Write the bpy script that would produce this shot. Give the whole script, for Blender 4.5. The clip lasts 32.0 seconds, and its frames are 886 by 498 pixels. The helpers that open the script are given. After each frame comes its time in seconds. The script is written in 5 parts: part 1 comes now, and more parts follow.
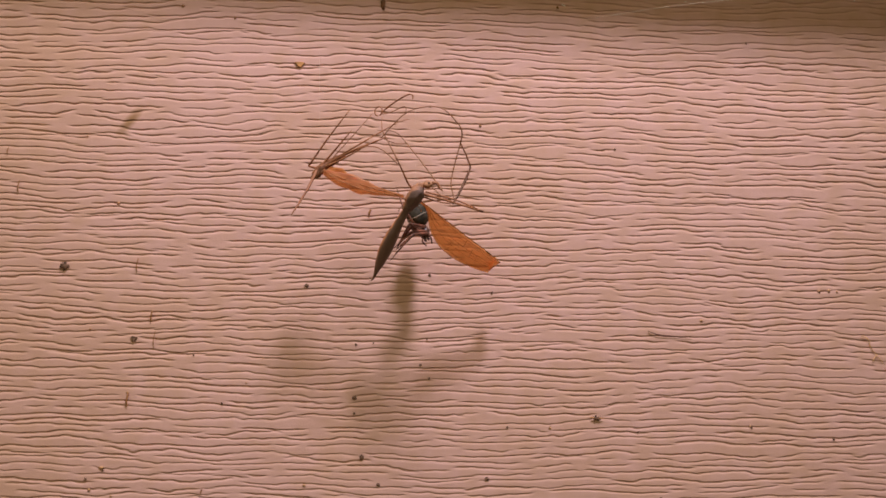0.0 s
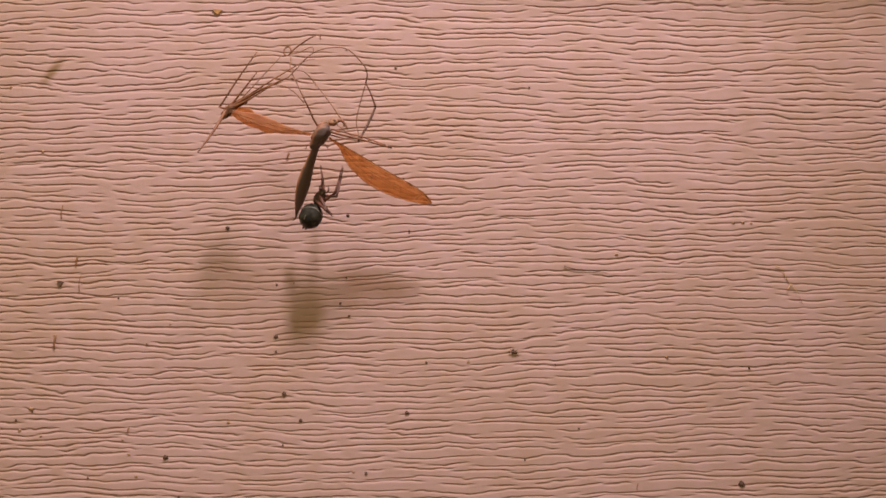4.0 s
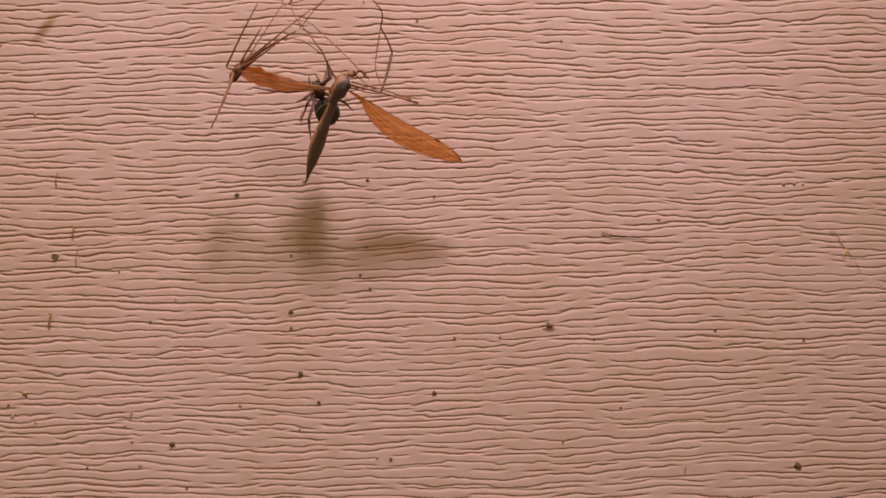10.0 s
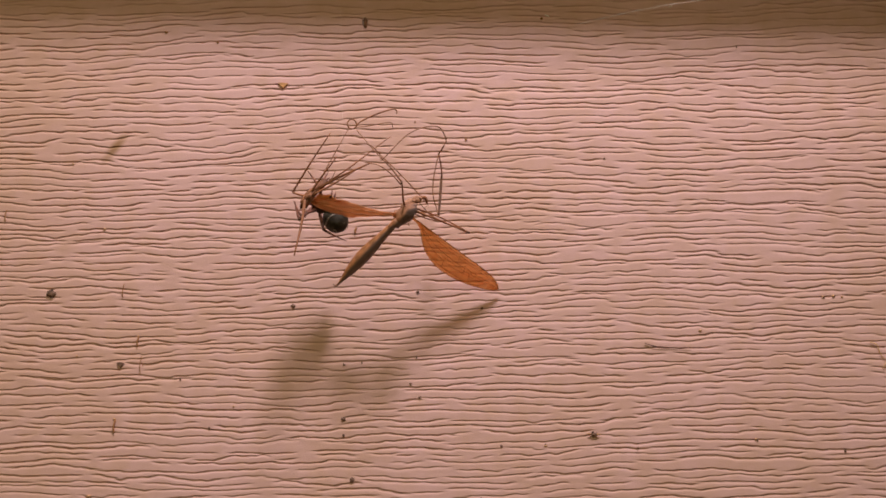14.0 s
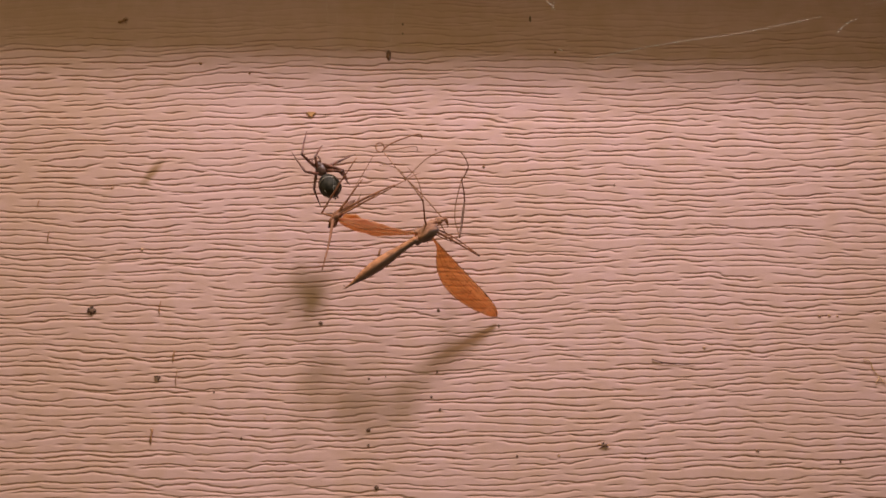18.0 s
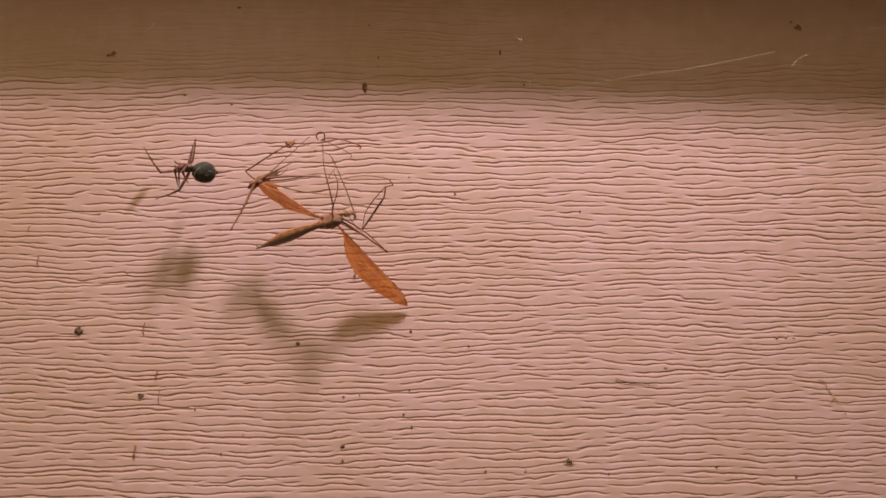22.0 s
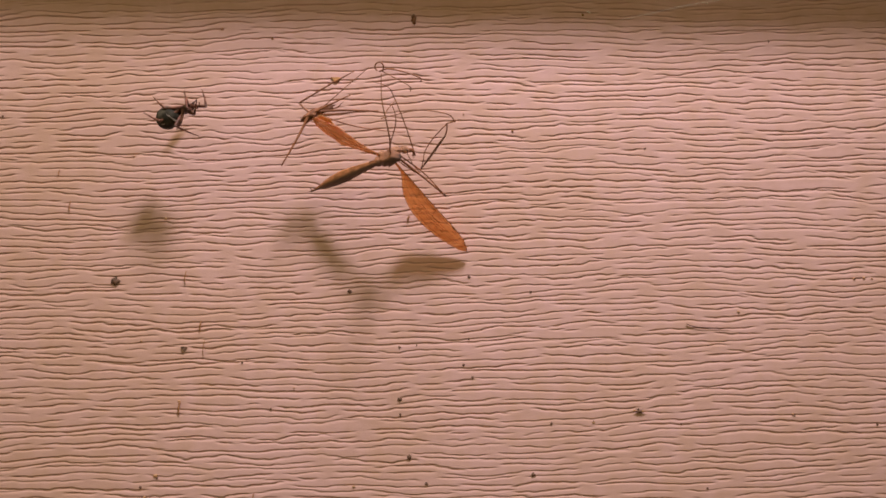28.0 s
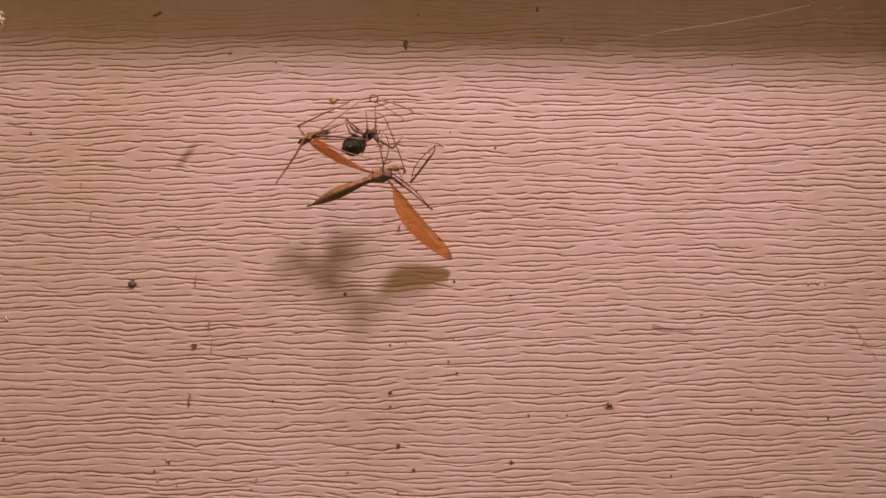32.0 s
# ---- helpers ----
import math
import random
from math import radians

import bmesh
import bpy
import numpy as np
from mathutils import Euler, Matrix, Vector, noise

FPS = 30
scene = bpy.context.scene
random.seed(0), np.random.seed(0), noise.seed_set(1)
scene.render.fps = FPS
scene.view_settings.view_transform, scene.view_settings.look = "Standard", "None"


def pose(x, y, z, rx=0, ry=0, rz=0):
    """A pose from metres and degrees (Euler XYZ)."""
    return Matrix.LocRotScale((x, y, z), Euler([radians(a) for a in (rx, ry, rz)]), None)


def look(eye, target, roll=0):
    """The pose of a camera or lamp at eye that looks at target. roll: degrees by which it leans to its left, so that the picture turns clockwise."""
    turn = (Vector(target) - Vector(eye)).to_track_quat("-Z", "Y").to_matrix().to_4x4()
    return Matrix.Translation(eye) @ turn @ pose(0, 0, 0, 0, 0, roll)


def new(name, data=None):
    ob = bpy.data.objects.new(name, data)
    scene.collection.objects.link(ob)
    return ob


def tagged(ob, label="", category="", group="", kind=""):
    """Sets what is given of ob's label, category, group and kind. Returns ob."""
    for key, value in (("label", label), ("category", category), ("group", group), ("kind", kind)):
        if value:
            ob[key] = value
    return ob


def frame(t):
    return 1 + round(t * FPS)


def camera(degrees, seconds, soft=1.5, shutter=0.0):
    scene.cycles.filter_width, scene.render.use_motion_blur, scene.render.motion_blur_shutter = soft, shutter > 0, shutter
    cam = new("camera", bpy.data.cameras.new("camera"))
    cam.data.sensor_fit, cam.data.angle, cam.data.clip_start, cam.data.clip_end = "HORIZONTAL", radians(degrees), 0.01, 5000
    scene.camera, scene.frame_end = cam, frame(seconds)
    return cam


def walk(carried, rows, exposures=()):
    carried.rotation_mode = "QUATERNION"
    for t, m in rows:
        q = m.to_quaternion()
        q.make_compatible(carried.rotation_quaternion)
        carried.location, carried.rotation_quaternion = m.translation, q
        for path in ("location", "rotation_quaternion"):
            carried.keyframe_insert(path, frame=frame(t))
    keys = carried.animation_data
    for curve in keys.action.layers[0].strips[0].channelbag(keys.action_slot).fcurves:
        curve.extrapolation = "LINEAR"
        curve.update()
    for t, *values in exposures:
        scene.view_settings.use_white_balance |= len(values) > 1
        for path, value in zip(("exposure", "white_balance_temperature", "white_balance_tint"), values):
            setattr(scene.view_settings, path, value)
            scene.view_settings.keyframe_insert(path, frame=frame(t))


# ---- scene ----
cam = camera(40.0, 32.0, soft=1.7)
CAMERA_ROWS = [
    (0, (0.01685, -0.26003, 1.51219), (0.1096, 1.7263, 1.7267), 0.68),
    (0.5, (0.01882, -0.27103, 1.51146), (0.1035, 1.7167, 1.7161), 0.82),
    (1, (0.02288, -0.27831, 1.51272), (0.0947, 1.7114, 1.7018), 0.49),
    (1.5, (0.02587, -0.27596, 1.51100), (0.0986, 1.7141, 1.6966), 0.18),
    (2, (0.03268, -0.27303, 1.50375), (0.0958, 1.7156, 1.7068), -0.42),
    (2.5, (0.04104, -0.27333, 1.50556), (0.0913, 1.7178, 1.6866), -0.54),
    (3, (0.03602, -0.26688, 1.50568), (0.0961, 1.7245, 1.6807), -0.41),
    (3.5, (0.03897, -0.26411, 1.50227), (0.0923, 1.7271, 1.6819), -0.41),
    (4, (0.04010, -0.26509, 1.50393), (0.0913, 1.7267, 1.6779), -0.49),
    (4.5, (0.04286, -0.25379, 1.50026), (0.0936, 1.7365, 1.6904), -0.44),
    (6.5, (0.03431, -0.24134, 1.49474), (0.1455, 1.7462, 1.6876), -1.53),
    (7, (0.02711, -0.23740, 1.49735), (0.1672, 1.7492, 1.6814), -1.26),
    (7.5, (0.02731, -0.24211, 1.49528), (0.1562, 1.7423, 1.7090), -1.08),
    (8, (0.03084, -0.24534, 1.49657), (0.1535, 1.7416, 1.6888), -1.01),
    (8.5, (0.04227, -0.24027, 1.49081), (0.1286, 1.7482, 1.6874), -1.25),
    (9, (0.04392, -0.24115, 1.48983), (0.1169, 1.7472, 1.6922), -1.09),
    (9.5, (0.03833, -0.23809, 1.49228), (0.1041, 1.7524, 1.6752), -1.13),
    (10, (0.03286, -0.24360, 1.49650), (0.1006, 1.7458, 1.6912), -1.17),
    (10.5, (0.04217, -0.22716, 1.51242), (0.0434, 1.7668, 1.6677), -1.29),
    (11, (0.03911, -0.21302, 1.50770), (0.0627, 1.7736, 1.7372), -1.43),
    (11.5, (0.03669, -0.21314, 1.50888), (0.0496, 1.7741, 1.7343), -0.89),
    (12, (0.03314, -0.22352, 1.50761), (0.0152, 1.7585, 1.7749), -0.58),
    (12.5, (0.03261, -0.23118, 1.50603), (0.0240, 1.7478, 1.7952), -0.88),
    (13, (0.03065, -0.24309, 1.50359), (0.0249, 1.7321, 1.8179), -0.90),
    (13.5, (0.03404, -0.24944, 1.50104), (0.0197, 1.7234, 1.8290), -0.89),
    (15.5, (0.03401, -0.26275, 1.50389), (0.0127, 1.7101, 1.8316), -0.36),
    (16, (0.03746, -0.26522, 1.50241), (0.0073, 1.7069, 1.8336), -0.62),
    (16.5, (0.03318, -0.27125, 1.50359), (0.0236, 1.6993, 1.8456), -0.63),
    (17, (0.02987, -0.26875, 1.50419), (0.0173, 1.7014, 1.8484), -0.30),
    (17.5, (0.02742, -0.26836, 1.50313), (0.0223, 1.7022, 1.8448), -0.43),
    (18, (0.02745, -0.26957, 1.50139), (0.0266, 1.7007, 1.8451), -0.55),
    (18.5, (0.02542, -0.26557, 1.50295), (0.0402, 1.7061, 1.8378), -0.61),
    (19, (0.02657, -0.26503, 1.50078), (0.0363, 1.7051, 1.8449), -0.83),
    (19.5, (0.02553, -0.27560, 1.49910), (0.0377, 1.6923, 1.8555), -0.93),
    (20, (0.02817, -0.28147, 1.50151), (0.0348, 1.6866, 1.8572), -0.59),
    (20.5, (0.03147, -0.28460, 1.50065), (0.0288, 1.6817, 1.8664), -0.48),
    (21, (0.03356, -0.28713, 1.49731), (0.0284, 1.6768, 1.8754), -0.67),
    (21.5, (0.03381, -0.27990, 1.50113), (0.0307, 1.6850, 1.8741), -0.58),
    (22, (0.03510, -0.28135, 1.49937), (0.0262, 1.6820, 1.8806), -0.43),
    (22.5, (0.03738, -0.27889, 1.49955), (0.0308, 1.6850, 1.8779), -0.51),
    (23, (0.03499, -0.27659, 1.49930), (0.0263, 1.6883, 1.8724), -0.45),
    (23.5, (0.02784, -0.27519, 1.50208), (0.0356, 1.6906, 1.8706), -0.07),
    (24, (0.02444, -0.27092, 1.50301), (0.0464, 1.6970, 1.8589), -0.01),
    (24.5, (0.02079, -0.27062, 1.50422), (0.0374, 1.6977, 1.8585), 0.27),
    (26.5, (0.01150, -0.28131, 1.50274), (0.0315, 1.6896, 1.8423), -0.28),
    (27, (0.01619, -0.27946, 1.49996), (0.0387, 1.6921, 1.8356), -0.77),
    (27.5, (0.02089, -0.27146, 1.49445), (0.0573, 1.6992, 1.8340), -1.60),
    (28, (0.01661, -0.26448, 1.49708), (0.0465, 1.7084, 1.8242), -1.32),
    (28.5, (0.02404, -0.26393, 1.49281), (0.0390, 1.7099, 1.8147), -1.59),
    (29, (0.02777, -0.27264, 1.49216), (0.0362, 1.7012, 1.8145), -1.61),
    (29.5, (0.02644, -0.27888, 1.49268), (0.0408, 1.6937, 1.8222), -1.40),
    (30, (0.02944, -0.28214, 1.49309), (0.0339, 1.6917, 1.8156), -1.34),
    (30.5, (0.02595, -0.27991, 1.49359), (0.0495, 1.6927, 1.8225), -1.26),
    (31, (0.02871, -0.28186, 1.49209), (0.0435, 1.6885, 1.8348), -0.91),
    (31.5, (0.02915, -0.28548, 1.49357), (0.0312, 1.6866, 1.8267), -0.78),
    (32, (0.02455, -0.28955, 1.49537), (0.0183, 1.6845, 1.8166), -0.95),
]
walk(cam, [(t, look(eye, target, roll)) for t, eye, target, roll in CAMERA_ROWS], [(0, 0.0), (13, 0.0), (17, 0.04), (24, 0.04), (32, 0.04)])

# ---- light: one small hand lamp above the wall, dim warm surroundings ----
world = bpy.data.worlds.new("dusk")
scene.world = world
world.use_nodes = True
world.node_tree.nodes["Background"].inputs["Color"].default_value = (0.91, 0.77, 0.44, 1)
world.node_tree.nodes["Background"].inputs["Strength"].default_value = 0.53
lamp_data = bpy.data.lights.new("hand_lamp", "POINT")
lamp_data.energy, lamp_data.shadow_soft_size, lamp_data.color = 5.1, 0.031, (1.0, 0.880, 0.895)
lamp = new("hand_lamp", lamp_data)
lamp.location = (0.080, -0.20, 1.90)
beam_data = bpy.data.lights.new("hand_lamp_beam", "SPOT")
beam_data.energy, beam_data.shadow_soft_size, beam_data.color = 2.3, 0.031, (0.68, 0.64, 1.0)
beam_data.spot_size, beam_data.spot_blend = radians(36), 1.0
beam = new("hand_lamp_beam", beam_data)
beam.matrix_world = look((0.080, -0.20, 1.90), (0.030, 0.0, 1.524))
scene.view_settings.exposure = 0.0


# ---- materials ----
def material(name, colour, rough=0.5, vary=0.25, scale=900.0, bump=0.0, bump_scale=3000.0, metal=0.0, spec=0.5, other=None):
    """A surface whose colour drifts between two tones at two scales, with fine relief."""
    m = bpy.data.materials.new(name)
    m.use_nodes = True
    nt = m.node_tree
    b = nt.nodes["Principled BSDF"]
    b.inputs["Roughness"].default_value, b.inputs["Metallic"].default_value = rough, metal
    b.inputs["Specular IOR Level"].default_value = spec
    co = nt.nodes.new("ShaderNodeTexCoord")
    fine, broad = nt.nodes.new("ShaderNodeTexNoise"), nt.nodes.new("ShaderNodeTexNoise")
    fine.inputs["Scale"].default_value, fine.inputs["Detail"].default_value = scale, 6
    broad.inputs["Scale"].default_value, broad.inputs["Detail"].default_value = scale / 9, 3
    add = nt.nodes.new("ShaderNodeMath")
    add.operation = "ADD"
    ramp = nt.nodes.new("ShaderNodeValToRGB")
    dark = other or tuple(c * (1 - vary) for c in colour)
    light = tuple(min(1, c * (1 + vary)) for c in colour)
    ramp.color_ramp.elements[0].position, ramp.color_ramp.elements[0].color = 0.7, (*dark, 1)
    ramp.color_ramp.elements[1].position, ramp.color_ramp.elements[1].color = 1.0, (*light, 1)
    half = nt.nodes.new("ShaderNodeMath")
    half.operation, half.inputs[1].default_value = "MULTIPLY", 0.85
    for n in (fine, broad):
        nt.links.new(co.outputs["Object"], n.inputs["Vector"])
    nt.links.new(fine.outputs["Fac"], add.inputs[0])
    nt.links.new(broad.outputs["Fac"], add.inputs[1])
    nt.links.new(add.outputs[0], half.inputs[0])
    nt.links.new(half.outputs[0], ramp.inputs["Fac"])
    nt.links.new(ramp.outputs["Color"], b.inputs["Base Color"])
    if bump:
        grain = nt.nodes.new("ShaderNodeTexNoise")
        grain.inputs["Scale"].default_value, grain.inputs["Detail"].default_value = bump_scale, 4
        nt.links.new(co.outputs["Object"], grain.inputs["Vector"])
        bm = nt.nodes.new("ShaderNodeBump")
        bm.inputs["Strength"].default_value, bm.inputs["Distance"].default_value = bump, 0.0002
        nt.links.new(grain.outputs["Fac"], bm.inputs["Height"])
        nt.links.new(bm.outputs["Normal"], b.inputs["Normal"])
    return m


def membrane(name, colour, clear, passed, vary=0.25):
    """A thin see-through skin: part of the light passes, part scatters through, part is reflected."""
    m = material(name, colour, 0.35, vary, 500.0, 0.3, 1800.0)
    nt = m.node_tree
    b, out = nt.nodes["Principled BSDF"], nt.nodes["Material Output"]
    trans, pass_on = nt.nodes.new("ShaderNodeBsdfTranslucent"), nt.nodes.new("ShaderNodeBsdfTransparent")
    trans.inputs["Color"].default_value = (*colour, 1)
    pass_on.inputs["Color"].default_value = (*passed, 1)
    first, second = nt.nodes.new("ShaderNodeMixShader"), nt.nodes.new("ShaderNodeMixShader")
    first.inputs[0].default_value, second.inputs[0].default_value = 0.45, clear
    nt.links.new(b.outputs[0], first.inputs[1])
    nt.links.new(trans.outputs[0], first.inputs[2])
    nt.links.new(first.outputs[0], second.inputs[1])
    nt.links.new(pass_on.outputs[0], second.inputs[2])
    nt.links.new(second.outputs[0], out.inputs["Surface"])
    return m


def side_shaded(name, pale, dark, way, bump_scale=2000.0):
    """A body with shading put into its colour: pale on its back, dark on its belly; way points to the back."""
    m = material(name, pale, 0.65, 0.35, 700.0, 0.6, bump_scale, spec=0.25)
    nt = m.node_tree
    b = nt.nodes["Principled BSDF"]
    source = b.inputs["Base Color"].links[0].from_socket
    co, dot = nt.nodes.new("ShaderNodeTexCoord"), nt.nodes.new("ShaderNodeVectorMath")
    dot.operation, dot.inputs[1].default_value = "DOT_PRODUCT", Vector(way).normalized()
    blend, mix = nt.nodes.new("ShaderNodeMapRange"), nt.nodes.new("ShaderNodeMix")
    blend.inputs["From Min"].default_value, blend.inputs["From Max"].default_value = 0.34, -0.12
    mix.data_type = "RGBA"
    mix.inputs["B"].default_value = (*dark, 1)
    nt.links.new(co.outputs["Normal"], dot.inputs[0])
    nt.links.new(dot.outputs["Value"], blend.inputs["Value"])
    nt.links.new(blend.outputs[0], mix.inputs["Factor"])
    nt.links.new(source, mix.inputs["A"])
    nt.links.new(mix.outputs["Result"], b.inputs["Base Color"])
    return m


def stained_paint(name, colour):
    """Old wall paint, with one slanting greenish smear and faint blotches of dirt."""
    m = material(name, colour, 0.74, 0.06, 240.0, 0.25, 2600.0, spec=0.10, other=(0.685, 0.428, 0.325))
    nt = m.node_tree
    b = nt.nodes["Principled BSDF"]
    source = b.inputs["Base Color"].links[0].from_socket
    co = nt.nodes.new("ShaderNodeTexCoord")
    place = nt.nodes.new("ShaderNodeMapping")
    place.vector_type = "TEXTURE"
    place.inputs["Location"].default_value = (-0.0386, 0.0, 1.5668)
    place.inputs["Rotation"].default_value = (0, radians(38), 0)
    place.inputs["Scale"].default_value = (0.0014, 0.02, 0.0050)
    ball = nt.nodes.new("ShaderNodeVectorMath")
    ball.operation = "LENGTH"
    fade = nt.nodes.new("ShaderNodeMapRange")
    fade.inputs["From Min"].default_value, fade.inputs["From Max"].default_value = 1.0, 0.25
    fade.inputs["To Min"].default_value, fade.inputs["To Max"].default_value = 0.0, 0.85
    mix = nt.nodes.new("ShaderNodeMix")
    mix.data_type = "RGBA"
    mix.inputs["B"].default_value = (0.36, 0.20, 0.085, 1)
    nt.links.new(co.outputs["Object"], place.inputs["Vector"])
    nt.links.new(place.outputs[0], ball.inputs[0])
    nt.links.new(ball.outputs["Value"], fade.inputs["Value"])
    nt.links.new(fade.outputs[0], mix.inputs["Factor"])
    nt.links.new(source, mix.inputs["A"])
    nt.links.new(mix.outputs["Result"], b.inputs["Base Color"])
    return m


PAINT = stained_paint("aged_pinkish_siding_paint", (0.704, 0.446, 0.388))
PLAIN_PAINT = material("trim_paint", (0.55, 0.42, 0.36), 0.5, 0.1, 60.0, 0.3, 900.0)
BLOCKER_DARK = material("light_blocker_dark", (0.07, 0.055, 0.042), 0.8, 0.3, 120.0, 0.5, 400.0)
SOIL = material("bare_soil", (0.12, 0.09, 0.06), 0.95, 0.4, 30.0, 0.8, 60.0)
WING = membrane("amber_wing_membrane", (0.84, 0.47, 0.20), 0.36, (1.0, 0.50, 0.17))
WING_FOLD = membrane("folded_wing_membrane", (0.85, 0.49, 0.28), 0.46, (1.0, 0.68, 0.43))
VEIN = material("wing_vein", (0.34, 0.14, 0.04), 0.5, 0.2)
# lit and shaded sides of the fly's body are painted into its colour
LIT_SIDE = (-0.58, 0.39, 0.72)
FLY_DARK = side_shaded("fly_thorax", (0.52, 0.25, 0.14), (0.175, 0.112, 0.09), LIT_SIDE)
FLY_EYE = material("fly_eye", (0.26, 0.13, 0.07), 0.5)
FLY_TAN = material("fly_fuzz", (0.50, 0.25, 0.14), 0.8, 0.35, 1500.0, 0.8)
FLY_ABDOMEN = side_shaded("fly_abdomen", (0.57, 0.255, 0.12), (0.20, 0.127, 0.102), LIT_SIDE)
FLY_LEG = material("fly_leg", (0.33, 0.130, 0.055), 0.55, 0.3, 900.0)
KNOT_BROWN = material("silk_knot", (0.30, 0.120, 0.052), 0.7, 0.5, 700.0, 0.8)
FLY_LEG_DARK = material("fly_thigh", (0.15, 0.065, 0.030), 0.5, 0.3, 900.0)
HAIR_LEG = material("fly_thin_leg", (0.35, 0.155, 0.072), 0.6, 0.25, 900.0)
SPIDER_BLACK = material("spider_abdomen", (0.070, 0.061, 0.043), 0.6, 0.5, 700.0, 0.35, 2600.0, spec=0.12)
SPIDER_BROWN = material("spider_head", (0.12, 0.060, 0.040), 0.45, 0.4, 900.0, 0.2)
SPIDER_LEG = material("spider_leg", (0.19, 0.074, 0.044), 0.5, 0.55, 600.0, 0.2)
SPIDER_MARK = material("spider_mark", (0.36, 0.30, 0.23), 0.5, 0.2)
DIRT = material("fly_speck", (0.16, 0.088, 0.052), 0.8, 0.5, 1500.0, 0.6)
RUST = material("seed_husk", (0.20, 0.085, 0.035), 0.7, 0.4, 1500.0, 0.6)
RED_FIBRE = material("red_fibre", (0.42, 0.12, 0.07), 0.7, 0.2)
SILK = material("spider_silk", (0.80, 0.74, 0.62), 0.4, 0.1)
STRAW = material("straw", (0.66, 0.42, 0.16), 0.7, 0.3, 900.0, 0.4)
HUSK_TAN = material("tan_husk", (0.58, 0.29, 0.10), 0.7, 0.3, 900.0)
SHRED = material("brown_shred", (0.34, 0.16, 0.065), 0.7, 0.35, 900.0)
OCHRE = material("ochre_crust", (0.64, 0.37, 0.19), 0.85, 0.35, 1200.0, 0.4)
FLUFF = material("white_fluff", (0.80, 0.60, 0.48), 0.9, 0.15, 800.0, 0.5)


# ---- mesh helpers; insect shapes are given in millimetres ----
MM = 0.001


def part(name, bm, mat, parent=None, label=""):
    me = bpy.data.meshes.new(name)
    bm.to_mesh(me)
    bm.free()
    me.materials.append(mat)
    for p in me.polygons:
        p.use_smooth = True
    ob = new(name, me)
    ob.parent = parent
    if label:
        ob["label"] = label
    return ob


def smooth_line(points, steps=5):
    """A Catmull-Rom line through the points."""
    p = [Vector(q) for q in points]
    if len(p) < 3:
        return p
    p = [2 * p[0] - p[1], *p, 2 * p[-1] - p[-2]]
    line = []
    for a, b, c, d in zip(p, p[1:], p[2:], p[3:]):
        for k in range(steps):
            t = k / steps
            line.append(0.5 * (2 * b + (c - a) * t + (2 * a - 5 * b + 4 * c - d) * t * t + (3 * b - a - 3 * c + d) * t ** 3))
    return line + [p[-2]]


def tube(bm, points, radii, sides=6, squash=1.0, across=(0.3, 1, 0.2), steps=5, unit=MM):
    """A round or flattened tube along a smooth line; radii are spread evenly over its length."""
    line = smooth_line(points, steps)
    n, rings = len(line), []
    for i, c in enumerate(line):
        way = (line[min(i + 1, n - 1)] - line[max(i - 1, 0)]).normalized()
        u = Vector(across)
        u = (u - way * u.dot(way)).normalized()
        v = way.cross(u)
        f = i / (n - 1) * (len(radii) - 1)
        k = min(int(f), len(radii) - 2)
        r = radii[k] + (radii[k + 1] - radii[k]) * (f - k)
        rings.append([bm.verts.new((c + r * (math.cos(a) * u * squash + math.sin(a) * v)) * unit) for a in (2 * math.pi * j / sides for j in range(sides))])
    for a, b in zip(rings, rings[1:]):
        for j in range(sides):
            bm.faces.new((a[j], a[(j + 1) % sides], b[(j + 1) % sides], b[j]))
    bm.faces.new(rings[0][::-1])
    bm.faces.new(rings[-1])
    return bm


def lump(bm, centre, radii, axis=(1, 0, 0), up=(0, 0, 1), rough=0.0, seed=0.0, detail=(16, 10), unit=MM, taper=0.0):
    """An ellipsoid whose first radius lies along axis; rough makes it uneven, taper narrows its front."""
    x = Vector(axis).normalized()
    y = Vector(up).cross(x).normalized()
    m = Matrix((x, y, x.cross(y))).transposed()
    made = bmesh.ops.create_uvsphere(bm, u_segments=detail[0], v_segments=detail[1], radius=1.0)["verts"]
    for vert in made:
        q = vert.co.copy()
        f = 1 + rough * noise.noise(q * 2.3 + Vector((seed, seed * 1.7, -seed)))
        g = 1 - taper * q.x
        vert.co = (Vector(centre) + m @ Vector((q.x * radii[0] * f, q.y * radii[1] * f * g, q.z * radii[2] * f * g))) * unit
    return bm


def empty(name, location=(0, 0, 0)):
    ob = new(name)
    ob.location = location
    ob.empty_display_size = 0.005
    return ob


# ---- the wall: one board with pressed wood grain, plain boards round it, a ledge above ----
X0, X1, Z0, Z1 = -0.100, 0.148, 1.456, 1.622


